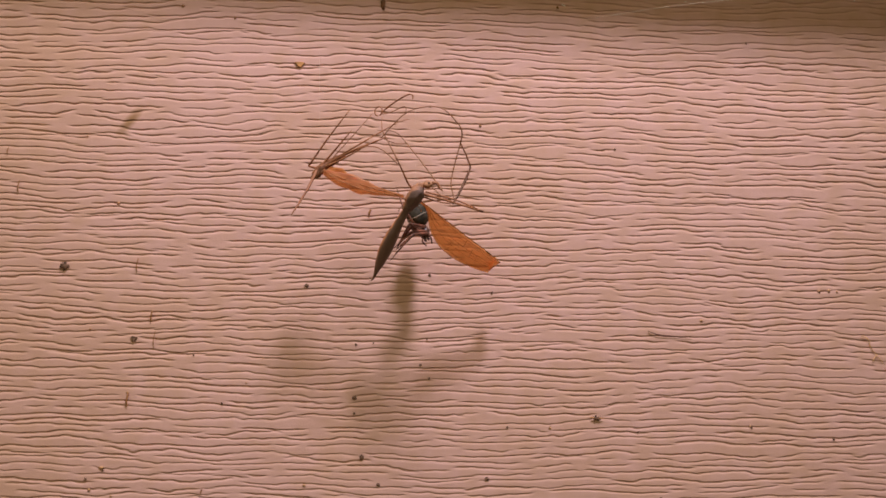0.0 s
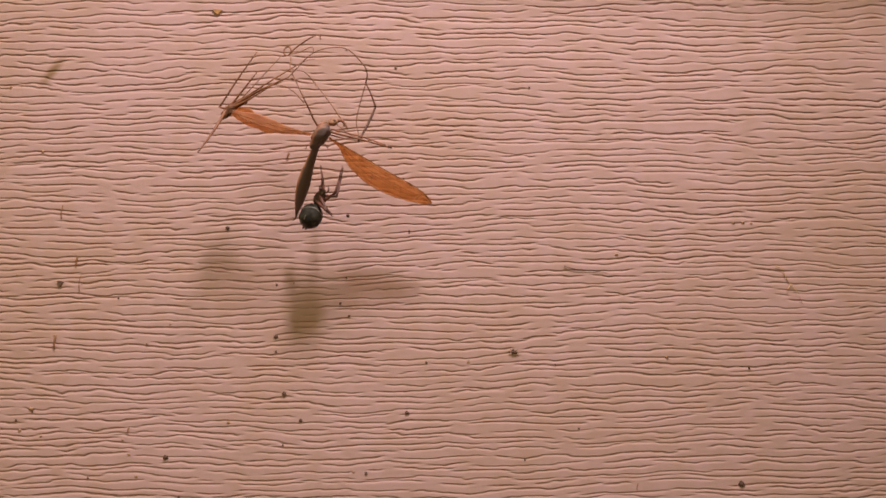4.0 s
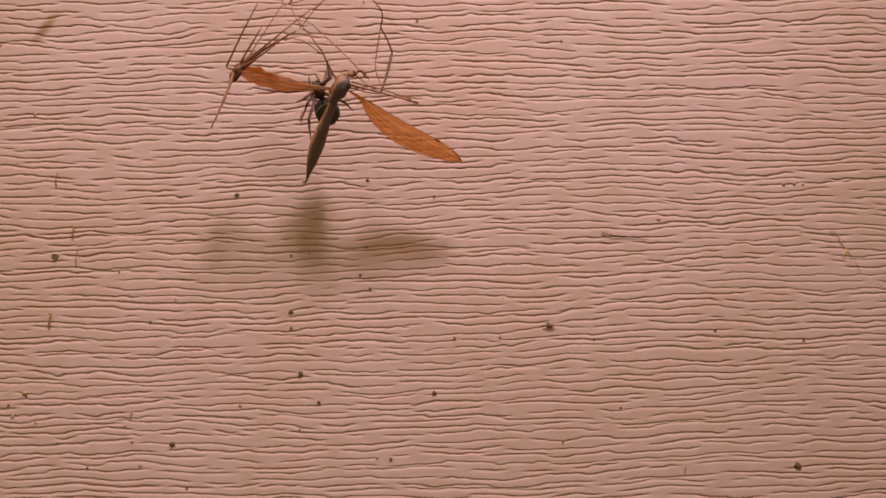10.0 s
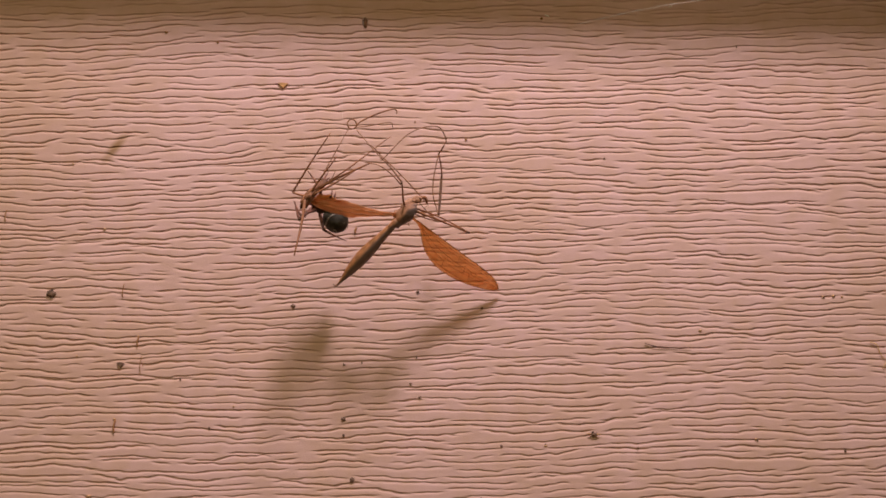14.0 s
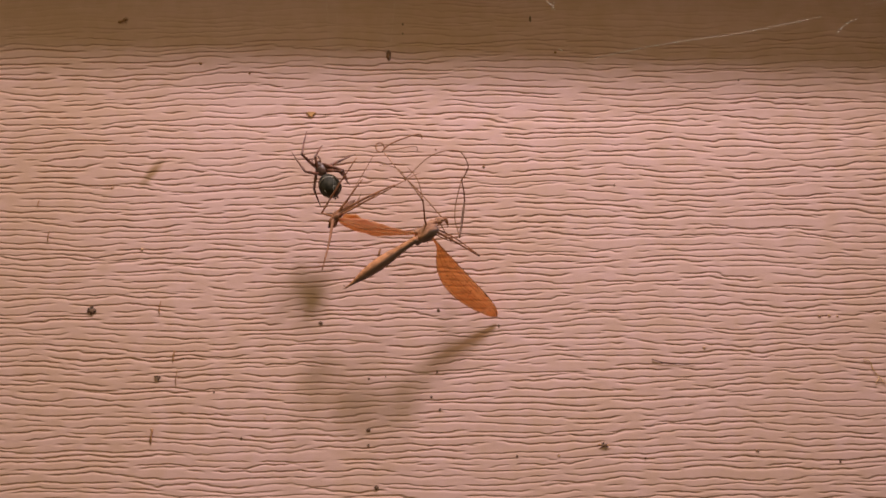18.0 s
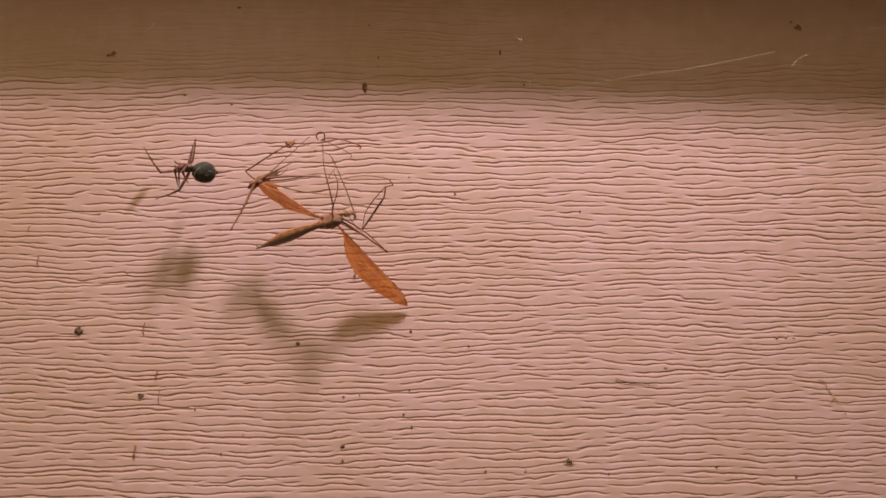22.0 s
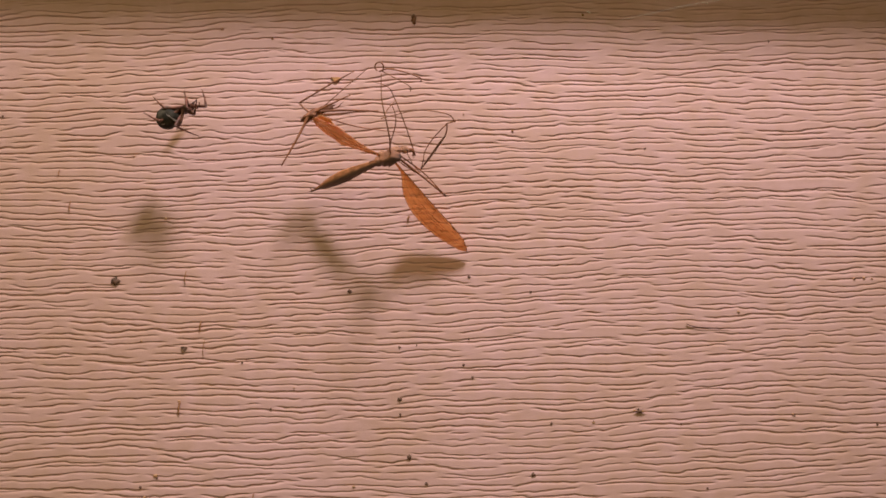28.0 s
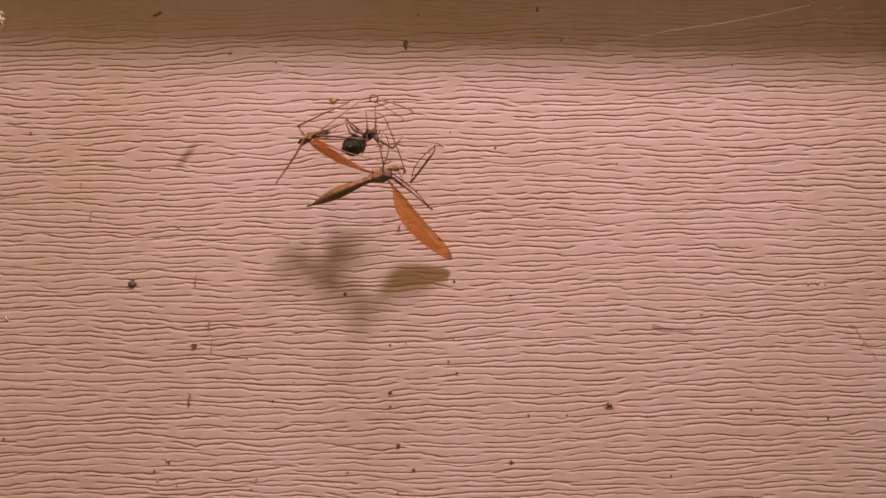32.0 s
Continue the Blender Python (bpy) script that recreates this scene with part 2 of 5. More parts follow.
def grain_board():
    """A board whose grain is pressed as many short, wavering grooves with small jogs: steep above, easing out below."""
    rng = np.random.default_rng(11)
    nx, nz = 500, 2600
    xs, zs = np.linspace(X0, X1, nx), np.linspace(Z0, Z1, nz)
    dz = zs[1] - zs[0]

    def flow(x, z):
        return 0.0006 * np.sin(x * 37 + z * 40 + 0.6) + 0.00035 * np.sin(x * 103 - z * 177 + 2.0) + 0.00018 * np.sin(x * 331 + z * 460)

    depth = np.zeros((nz, nx))
    z = Z0 - 0.004
    while z < Z1 + 0.004:
        z += rng.uniform(0.00116, 0.00158)
        x = X0 - rng.uniform(0, 0.03)
        while x < X1:
            long = rng.choice((rng.uniform(0.003, 0.008), rng.uniform(0.008, 0.020), rng.uniform(0.018, 0.042)), p=(0.28, 0.42, 0.30))
            a, b = np.searchsorted(xs, (x, x + long))
            drop, zc, wob = rng.uniform(0.132, 0.285), z + rng.normal(0, 0.00020), rng.uniform(0, 6.28, 3)
            amp, lean, wide = rng.uniform(0.00004, 0.00020), rng.normal(0, 0.014), rng.uniform(0.85, 1.30)
            jogs = [(x + long * rng.uniform(0.05, 0.95), rng.choice((-1, 1)) * rng.uniform(0.00010, 0.00032)) for _ in range(rng.poisson(long / 0.011))]
            if b - a > 3:
                q = xs[a:b]
                line = zc + flow(q, zc) + amp * (np.sin(q * 420 + wob[0]) + 0.5 * np.sin(q * 980 + wob[1]) + 0.35 * np.sin(q * 2100 + wob[2])) + lean * (q - x - long / 2)
                for at, high in jogs:
                    line = line + high * (np.clip((q - at) / 0.0009, 0, 1) - 0.5 * (q - x) / long)
                ends = np.clip(np.minimum(q - x, x + long - q) / 0.0018, 0, 1) ** 0.7
                strength = drop * np.interp(q, (-0.08, 0.02, 0.07), (1.16, 1.12, 1.0)) * ends * (0.85 + 0.15 * np.sin(q * 1300 + wob[1]))
                mid = np.round((line - Z0) / dz).astype(int)
                for k in range(-12, 7):
                    row = mid + k
                    ok = (row >= 0) & (row < nz)
                    u = (Z0 + row * dz - line) * 1000 / wide
                    g = strength * np.where(u > 0, np.exp(-(u / 0.13) ** 6), np.exp(-(np.abs(u) / 0.29) ** 2.0))
                    cols = np.arange(a, b)[ok]
                    depth[row[ok], cols] = np.maximum(depth[row[ok], cols], g[ok])
            x += long + rng.choice((rng.uniform(-0.002, 0.0005), rng.uniform(0.0005, 0.0038)))
    gx, gz = np.meshgrid(xs, zs)
    swell = 0.000010 * np.sin(gz * 2600 + 3 * np.sin(gx * 70 + gz * 300) + 1.3 * np.sin(gx * 260)) * np.sin(gx * 190 + 3 * np.sin(gz * 500))
    plain = np.interp(gz + 0.0012 * np.sin(gx * 55), (1.5965, 1.6035), (0.0, 1.0))  # shade put into the shape: grooves flattened in the dim band towards the board's top
    depth *= 1 - plain * (0.88 - 0.5 * np.exp(-((gx - 0.035) / 0.016) ** 4))
    co = np.stack([gx, depth * 0.001 + swell, gz], -1).reshape(-1, 3)
    i = np.arange(nz * nx).reshape(nz, nx)
    quads = np.stack([i[:-1, :-1], i[:-1, 1:], i[1:, 1:], i[1:, :-1]], -1).reshape(-1, 4)
    me = bpy.data.meshes.new("siding_board")
    me.vertices.add(len(co))
    me.vertices.foreach_set("co", co.astype(np.float32).ravel())
    me.loops.add(quads.size)
    me.loops.foreach_set("vertex_index", quads.astype(np.int32).ravel())
    me.polygons.add(len(quads))
    me.polygons.foreach_set("loop_start", np.arange(0, quads.size, 4, dtype=np.int32))
    me.update(calc_edges=True)
    me.polygons.foreach_set("use_smooth", np.ones(len(quads), dtype=bool))
    me.materials.append(PAINT)
    return new("siding_board", me)


def box(bm, a, b, bevel=0.0):
    made = bmesh.ops.create_cube(bm, size=1.0)["verts"]
    for v in made:
        v.co = Vector([a[k] + (v.co[k] + 0.5) * (b[k] - a[k]) for k in range(3)])
    if bevel:
        edges = list({e for v in made for e in v.link_edges})
        bmesh.ops.bevel(bm, geom=edges, offset=bevel, segments=2, affect="EDGES")
    return bm


def flat_part(name, bm, mat, parent=None):
    ob = part(name, bm, mat, parent)
    for p in ob.data.polygons:
        p.use_smooth = False
    return ob


wall = tagged(empty("wall_north", (0, 0, 0)), "pinkish beige house wall of embossed wood-grain siding", "wall", kind="structure")
grain_board().parent = wall
for name, a, b in (
    ("backing", (-1.6, 0.006, 0.0), (1.6, 0.12, 2.6)),
    ("siding_board", (-1.6, 0.0, Z0), (X0, 0.006, Z1)),
    ("siding_board", (X1, 0.0, Z0), (1.6, 0.006, Z1)),
):
    flat_part(name, box(bmesh.new(), a, b), PAINT, wall)
for k in range(9):
    top = Z0 - 0.186 * k
    if top - 0.186 > -0.3:
        flat_part("siding_board", box(bmesh.new(), (-1.6, -0.002 - 0.0005 * (k % 2), max(0.0, top - 0.184)), (1.6, 0.006, top), 0.0008), PAINT, wall)
for k in range(5):
    low = 1.686 + 0.186 * k
    flat_part("siding_board", box(bmesh.new(), (-1.6, -0.002, low), (1.6, 0.006, min(2.6, low + 0.184)), 0.0008), PAINT, wall)
ledge = flat_part("trim", box(bmesh.new(), (-1.2, -0.026, 0.0), (1.2, 0.006, 0.030), 0.0015), PLAIN_PAINT)
ledge.location, ledge.rotation_euler = (0.03, 0, 1.6275), (0, radians(2.2), 0)
tagged(ledge, "plain painted ledge that overhangs the siding and shades it", "trim", kind="structure")
# unseen post, added only to block surrounding light at the wall's right
post = flat_part("trim", box(bmesh.new(), (0.172, -0.115, 0.0), (0.262, -0.004, 2.6), 0.002), BLOCKER_DARK)
tagged(post, "unseen dark post added to dim the right side of the wall", "trim", kind="structure")
bm = bmesh.new()
bmesh.ops.create_grid(bm, x_segments=60, y_segments=60, size=40.0)
for v in bm.verts:
    v.co.z = 0.04 * noise.noise(v.co * 0.7) - 0.03
tagged(part("ground", bm, SOIL), "bare dark soil at the foot of the wall", "ground", kind="structure")


# ---- specks, husks and fibres stuck to the wall ----
def speck(x, z, size, tall=1.0, mat=None, label="dark brown fly speck stuck on the siding"):
    """An uneven dried drop, flat against the paint."""
    bm = bmesh.new()
    s = size * 0.05
    lump(bm, (0, 0, 0), (s, s * 0.45, s * tall), rough=0.7, seed=x * 977 + z * 331, detail=(10, 7))
    if size > 7:
        for k in range(3):
            a = random.uniform(0, 6.28)
            lump(bm, (math.cos(a) * s, 0, math.sin(a) * s * tall), (s * 0.4, s * 0.25, s * 0.35), rough=0.6, seed=k + x, detail=(7, 5))
    ob = part("fly_speck", bm, mat or DIRT)
    ob.location = (x, -0.0001, z)
    return tagged(ob, label, "speck", "specks on the siding")


def husk(x, z, wide, tall, lean=0.0, mat=None, label="small brown seed husk stuck on the siding"):
    """A wedge-shaped husk, broad above and pointed below."""
    bm = bmesh.new()
    w, h = wide * 0.5 * MM, tall * 0.5 * MM
    ring = [(-w, h), (-w * 0.3, h * 1.15), (w * 0.4, h * 1.05), (w, h * 0.8), (w * 0.5, -h * 0.1), (w * 0.1, -h), (-w * 0.45, -h * 0.2)]
    back = [bm.verts.new((x0, 0.0003, z0)) for x0, z0 in ring]
    face = [bm.verts.new((x0 * 0.9, -0.00015, z0 * 0.9)) for x0, z0 in ring]
    for k in range(7):
        bm.faces.new((back[k], back[(k + 1) % 7], face[(k + 1) % 7], face[k]))
    bm.faces.new(face)
    bmesh.ops.recalc_face_normals(bm, faces=bm.faces[:])
    ob = flat_part("seed_husk", bm, mat or RUST)
    ob.location, ob.rotation_euler = (x, -0.0002, z), (0, radians(lean), 0)
    return tagged(ob, label, "husk", "specks on the siding")


def fibre(points, thick, mat, label):
    bm = bmesh.new()
    c = Vector((points[0][0], -0.00025, points[0][1]))
    tube(bm, [((x - c.x) * 1000, -0.06 * math.sin(k * 2.1), (z - c.z) * 1000) for k, (x, z) in enumerate(points)], [thick, thick * 1.2, thick * 0.6], 5)
    ob = part("fibre", bm, mat)
    ob.location = c
    return tagged(ob, label, "fibre", "fibres on the siding")


def gnat(x, z, size, lean):
    """A dried gnat: a lumpy body with spread wings and a few legs."""
    top = tagged(empty("dead_gnat", (x, -0.0003, z)), "dried dead gnat with spread legs stuck on the siding", "insect", "specks on the siding")
    top.rotation_euler = (0, radians(lean), 0)
    bm = bmesh.new()
    lump(bm, (0, 0, -0.05 * size), (0.62 * size, 0.26 * size, 0.34 * size), rough=0.8, seed=x * 313, detail=(12, 8))
    lump(bm, (-0.15 * size, 0, 0.38 * size), (0.26 * size, 0.2 * size, 0.3 * size), rough=0.6, seed=x * 91, detail=(8, 6))
    lump(bm, (0.5 * size, 0, -0.22 * size), (0.4 * size, 0.2 * size, 0.2 * size), rough=0.7, seed=x * 57, detail=(8, 6))
    part("body", bm, DIRT, top)
    for s, long in ((-1, 1.5), (1, 1.75)):
        part("wing", tube(bmesh.new(), [(0.35 * s * size, 0, -0.1 * size), (0.95 * s * size, -0.08, 0.02 * size), (long * s * size, 0, -0.04 * size)], [0.08 * size, 0.17 * size, 0.03 * size], 6, 0.3, (0, 1, 0)), HUSK_TAN, top)
        for k in range(2):
            part("leg", tube(bmesh.new(), [(0.3 * s * size, 0, 0), ((0.6 + 0.2 * k) * s * size, -0.1, (0.30 - 0.5 * k) * size), ((0.85 + 0.35 * k) * s * size, 0, (0.6 - 0.95 * k) * size)], [0.06 * size, 0.03 * size], 5), DIRT, top)
    return top


gnat(0.0621, 1.5046, 0.95, 4)
husk(-0.0360, 1.5200, 1.5, 1.2, 3, DIRT, "dark wedge-shaped seed stuck on the siding")
husk(-0.0026, 1.5800, 2.4, 1.2, 0, HUSK_TAN, "light brown wedge-shaped husk stuck on the siding")
speck(0.0152, 1.5940, 10, 2.2, RUST, "brown oblong insect egg case stuck on the siding")
speck(0.0481, 1.6025, 5, 2.6, DIRT, "dark oblong insect egg case stuck on the siding")
for x, z, size, tall in (
    (-0.0510, 1.5352, 17, 0.85), (0.0000, 1.5319, 8, 0.9), (0.0106, 1.5083, 8, 0.9), (0.0106, 1.5050, 5, 1), (0.0124, 1.4959, 9, 1), (0.0160, 1.4902, 6, 1),
    (0.0388, 1.4916, 8, 0.9), (0.0431, 1.5024, 5, 1), (0.0522, 1.5025, 4, 1.2), (0.0711, 1.5017, 4, 1), (0.1135, 1.5006, 5, 1),
    (0.0957, 1.5029, 4, 1), (0.0262, 1.5346, 6, 1.1), (0.0396, 1.5310, 5, 1), (0.0258, 1.5209, 4, 1), (0.0245, 1.5154, 6, 0.8),
    (0.0264, 1.5126, 5, 1), (0.0107, 1.5195, 5, 1), (0.0144, 1.5199, 3, 1), (-0.0234, 1.5169, 4, 1), (-0.0172, 1.5068, 4, 1.3),
    (-0.0414, 1.4927, 4, 1), (-0.0449, 1.4909, 5, 1), (0.1111, 1.4757, 12, 0.9), (-0.0129, 1.4827, 10, 0.9), (0.0300, 1.4788, 6, 1),
    (0.0158, 1.4902, 5, 1), (0.0121, 1.4850, 4, 1), (0.0310, 1.4676, 10, 0.9), (-0.0100, 1.4742, 5, 1), (0.0760, 1.4879, 5, 0.8),
    (0.0642, 1.4813, 4, 1), (0.0886, 1.4662, 6, 1), (-0.0294, 1.4785, 4, 1), (0.1111, 1.5323, 4, 1), (0.0185, 1.6015, 4, 1),
    (0.0185, 1.5992, 3.5, 1), (0.0162, 1.6098, 4, 1), (-0.0157, 1.6147, 8, 0.6), (0.0663, 1.5628, 4, 1),
    (0.0957, 1.5872, 4, 1), (-0.0805, 1.4990, 5, 1), (-0.0770, 1.5730, 5, 1),
):
    speck(x, z, size, tall)
for x, z, size in ((0.1207, 1.6081, 15), (0.1191, 1.6096, 7), (0.0537, 1.5943, 6), (0.0368, 1.5674, 6), (0.0259, 1.5715, 4), (-0.0282, 1.5925, 7), (-0.0169, 1.5900, 6), (-0.0313, 1.5202, 4)):
    speck(x, z, size, 0.8, SHRED, "small rusty brown speck on the siding")
for x, z, size in (
    (-0.0417, 1.4933, 9), (-0.0440, 1.4888, 7), (-0.0221, 1.4865, 5), (-0.0207, 1.4834, 6), (-0.0191, 1.4787, 6), (-0.0369, 1.5089, 6), (0.0004, 1.4900, 6),
    (-0.0395, 1.4875, 5), (0.1109, 1.5325, 6), (0.1131, 1.5326, 7), (0.1149, 1.5324, 5), (0.0850, 1.5257, 6), (0.0954, 1.5032, 5), (0.0522, 1.5024, 6),
    (0.0273, 1.4792, 6), (-0.0089, 1.5164, 4), (-0.0122, 1.5112, 4), (-0.0452, 1.5221, 4), (-0.0403, 1.5490, 7), (-0.0475, 1.5633, 5),
):
    speck(x, z, size, 0.6, OCHRE, "small ochre crust of dirt on the siding")
for x, z, high, thick in (
    (-0.0359, 1.5357, 3.0, 0.10), (-0.0325, 1.5249, 2.4, 0.16), (-0.0369, 1.5073, 2.8, 0.20), (0.0131, 1.5478, 1.4, 0.20), (-0.0615, 1.5521, 2.6, 0.10),
    (-0.0209, 1.4885, 1.4, 0.10), (-0.0641, 1.5597, 1.6, 0.08), (-0.0318, 1.5200, 3.6, 0.07), (0.0884, 1.4753, 1.6, 0.08),
):
    h = high * MM / 2
    fibre([(x + 0.0002, z + h), (x - 0.0001, z), (x, z - h)], thick, SHRED, "short thin dried brown shred hanging on the siding")
fibre([(0.0733, 1.5232), (0.0756, 1.5225), (0.0792, 1.5222), (0.0828, 1.5221)], 0.09, DIRT, "thin dark splinter lying along the siding grain")
fibre([(0.1200, 1.5228), (0.1214, 1.5222), (0.1221, 1.5203), (0.1236, 1.5184), (0.1250, 1.5166)], 0.075, STRAW, "thin straw-coloured shred of grass on the siding")
fibre([(0.1232, 1.5187), (0.1222, 1.5172)], 0.085, STRAW, "thin straw-coloured shred of grass on the siding")
fibre([(0.1250, 1.5160), (0.1258, 1.5144)], 0.07, RED_FIBRE, "thin reddish fibre curled on the siding")
fibre([(0.0080, 1.4712), (0.0092, 1.4700), (0.0098, 1.4688)], 0.10, RUST, "short thin dried brown shred hanging on the siding")
ant = tagged(empty("dead_ant", (-0.0464, -0.0003, 1.6029)), "dried dead ant with bent legs on the shaded siding", "insect", "specks on the siding")
bm = bmesh.new()
for k, (dx, dz, r) in enumerate(((-0.75, -0.22, 0.42), (0.0, 0.02, 0.26), (0.55, 0.30, 0.32))):
    lump(bm, (dx, 0, dz), (r * 1.15, r * 0.7, r * 0.72), (1, 0, 0.4), rough=0.5, seed=k * 3.1, detail=(9, 7))
part("body", bm, SHRED, ant)
for x0, x1, z1, x2, z2 in ((-0.1, 0.1, 0.55, 0.55, 0.75), (0.1, 0.45, 0.75, 0.95, 0.85), (-0.1, -0.2, -0.5, 0.15, -0.85), (0.1, 0.5, -0.35, 0.8, -0.7), (0.6, 0.95, 0.45, 1.25, 0.2)):
    part("leg", tube(bmesh.new(), [(x0, 0, 0.05), (x1, -0.15, z1), (x2, 0.05, z2)], [0.06, 0.05, 0.03], 5), SHRED, ant)


def strand(points, thick):
    bm = bmesh.new()
    c = Vector(points[0])
    tube(bm, [(Vector(p) - c) * 1000 for p in points], [thick, thick], 5)
    ob = part("silk_strand", bm, SILK)
    ob.location = c
    return tagged(ob, "fine pale cobweb strand stretched before the siding", "cobweb", "cobweb strands")


strand([(0.0600, -0.012, 1.5885), (0.0748, -0.020, 1.5890), (0.0924, -0.020, 1.5915), (0.1094, -0.020, 1.5949)], 0.030)
strand([(0.1123, -0.020, 1.5909), (0.1142, -0.020, 1.5930), (0.1169, -0.020, 1.5943)], 0.030)
strand([(0.1184, -0.020, 1.5974), (0.1260, -0.020, 1.5990), (0.1327, -0.020, 1.6003), (0.1420, -0.018, 1.6030)], 0.011)
for x, z, dx, dz, thick in ((-0.0345, 1.6062, 0.0009, 0.0010, 0.045), (-0.0341, 1.6066, -0.0004, 0.0009, 0.035), (0.0520, 1.6019, 0.0009, -0.0010, 0.045),
                            (0.0524, 1.6017, 0.0003, 0.0009, 0.035), (0.0626, 1.6090, 0.0015, 0.0010, 0.022), (-0.0697, 1.6082, 0.0008, -0.0009, 0.035)):
    strand([(x - dx, -0.010, z - dz), (x + 0.0002, -0.0102, z), (x + dx, -0.010, z + dz)], thick)
strand([(0.0543, -0.002, 1.5944), (0.0552, -0.002, 1.5940)], 0.11)
strand([(0.0809, -0.004, 1.5950), (0.0815, -0.004, 1.5952)], 0.10)


def fluff(x, y, z, size, count, label):
    """A tuft of crumpled pale flakes caught in web."""
    bm = bmesh.new()
    rng = random.Random(int(size * 100))
    for k in range(count):
        c = Vector((rng.gauss(0, 0.36), rng.gauss(0, 0.25), rng.gauss(0, 0.25))) * size
        a = Vector((rng.uniform(-1, 1), rng.uniform(-1, 1), rng.uniform(-1, 1)))
        tube(bm, [c - a * size * 0.28, c + Vector((0, 0, rng.uniform(-0.2, 0.2))) * size, c + a * size * 0.28], [size * 0.07, size * 0.19, size * 0.06], 6, 0.35, (rng.uniform(-1, 1), 1, rng.uniform(-1, 1)), 3)
    ob = part("fluff", bm, FLUFF)
    ob.location = (x, y, z)
    return tagged(ob, label, "fluff")


fluff(-0.0835, -0.0095, 1.5990, 2.3, 44, "white tuft of shredded fluff caught in cobweb")
fluff(-0.0785, -0.0080, 1.5265, 1.5, 9, "pale flake of fluff caught in cobweb")
strand([(-0.0835, -0.0095, 1.5990), (-0.0835, -0.020, 1.6100), (-0.0830, -0.029, 1.6270)], 0.008)
strand([(-0.0785, -0.0080, 1.5265), (-0.0785, -0.004, 1.5310), (-0.0784, 0.0, 1.5350)], 0.008)


# ---- the crane fly: origin in its thorax, millimetres ----
TAIL, TIP = (-7.9, 12.5, -15.3), (21.2, -4.3, -15.2)
KNOT, LOW, CURL, RIGHT = (-19.3, 2.0, 5.0), (-24.3, -3.7, -5.4), (-1.1, -0.9, 19.6), (14.3, -2.4, -4.0)
KNEE, LOOP, UP, HOOK = (8.7, -0.2, 11.0), (-8.4, 4.2, 18.2), (-13.6, 0.8, 17.1), (-21.3, 4.6, 6.0)
FORK, STUB, ELBOW, JOINT = (-6.9, -3.1, 10.8), (-13.2, -0.9, 12.5), (7.7, -0.1, -1.3), (-2.3, 4.0, 11.6)


def wing_blade(base, tip, side, chord, front, back=1.0):
    """The points of a slightly cambered wing: chord and front give the shape along its length."""
    base, tip = Vector(base), Vector(tip)
    way = tip - base
    w = Vector(side)
    w = (w - way * w.dot(way) / way.length_squared).normalized()
    up = way.cross(w).normalized()
    n, m = 28, 9
    grid = []
    for i in range(n + 1):
        s = i / n
        f = np.interp(s, *front)
        c = np.interp(s, *chord)
        grid.append([(base + way * s + w * (f + c * j / m) + up * (0.35 * math.sin(3.0 * j / m) + 0.10 * math.sin(9 * s + 4 * j / m)) * back) * MM for j in range(m + 1)])
    return grid


def skin(grid):
    """A membrane of hair's thickness over a grid of points."""
    bm = bmesh.new()
    vs = [[bm.verts.new(p) for p in row] for row in grid]
    for a, b in zip(vs, vs[1:]):
        for j in range(len(a) - 1):
            bm.faces.new((a[j], a[j + 1], b[j + 1], b[j]))
    bmesh.ops.solidify(bm, geom=bm.faces[:], thickness=0.00003)
    return bm


fly = tagged(empty("crane_fly"), "dead orange-winged crane fly hanging tangled in spider silk", "crane fly")
abdomen_parts, tangle_parts, upper_parts, lower_parts = [], [], [], []
STRAY, THREAD_LEG = 7, 8  # the long leg of the bundle and the hair-thin leg that swing by themselves

axis = Vector((0.48, -0.42, 0.70))
bm = bmesh.new()
lump(bm, (0.0, 0.2, -0.2), (2.7, 1.55, 1.65), axis, (0, 0.5, 0.85), 0.22, 4.0, (22, 14), taper=-0.12)
lump(bm, (-1.3, 1.5, -1.9), (1.3, 1.1, 1.1), axis, (0, 0.5, 0.85), 0.2, 2.0)
part("thorax", bm, FLY_DARK, fly)
bm = bmesh.new()
lump(bm, (0.35, 0.55, 1.05), (2.1, 1.3, 0.95), axis, (0, 0.5, 0.85), 0.3, 7.0, (20, 12))
lump(bm, (-1.3, 1.7, -0.3), (0.9, 0.9, 0.8), axis, (0, 0.5, 0.85), 0.3, 1.0)
part("scutum", bm, FLY_TAN, fly, "tan downy upper side of the thorax")
bm = bmesh.new()
lump(bm, (2.5, 0.15, 2.45), (1.05, 0.8, 0.8), (1, 0, 0.2), (0, 0, 1), 0.2, 3.0)
tube(bm, [(2.6, 0.15, 2.5), (3.2, 0.18, 2.65), (3.7, 0.2, 2.72)], [0.66, 0.5, 0.3], 8)
part("head", bm, FLY_TAN, fly)
part("beak", tube(bmesh.new(), [(3.5, 0.2, 2.75), (4.15, 0.22, 2.8), (4.6, 0.28, 2.5), (4.85, 0.3, 1.95), (4.8, 0.3, 1.5)], [0.40, 0.34, 0.28, 0.24, 0.14], 8), FLY_LEG, fly, "brown beak curving down from the head")
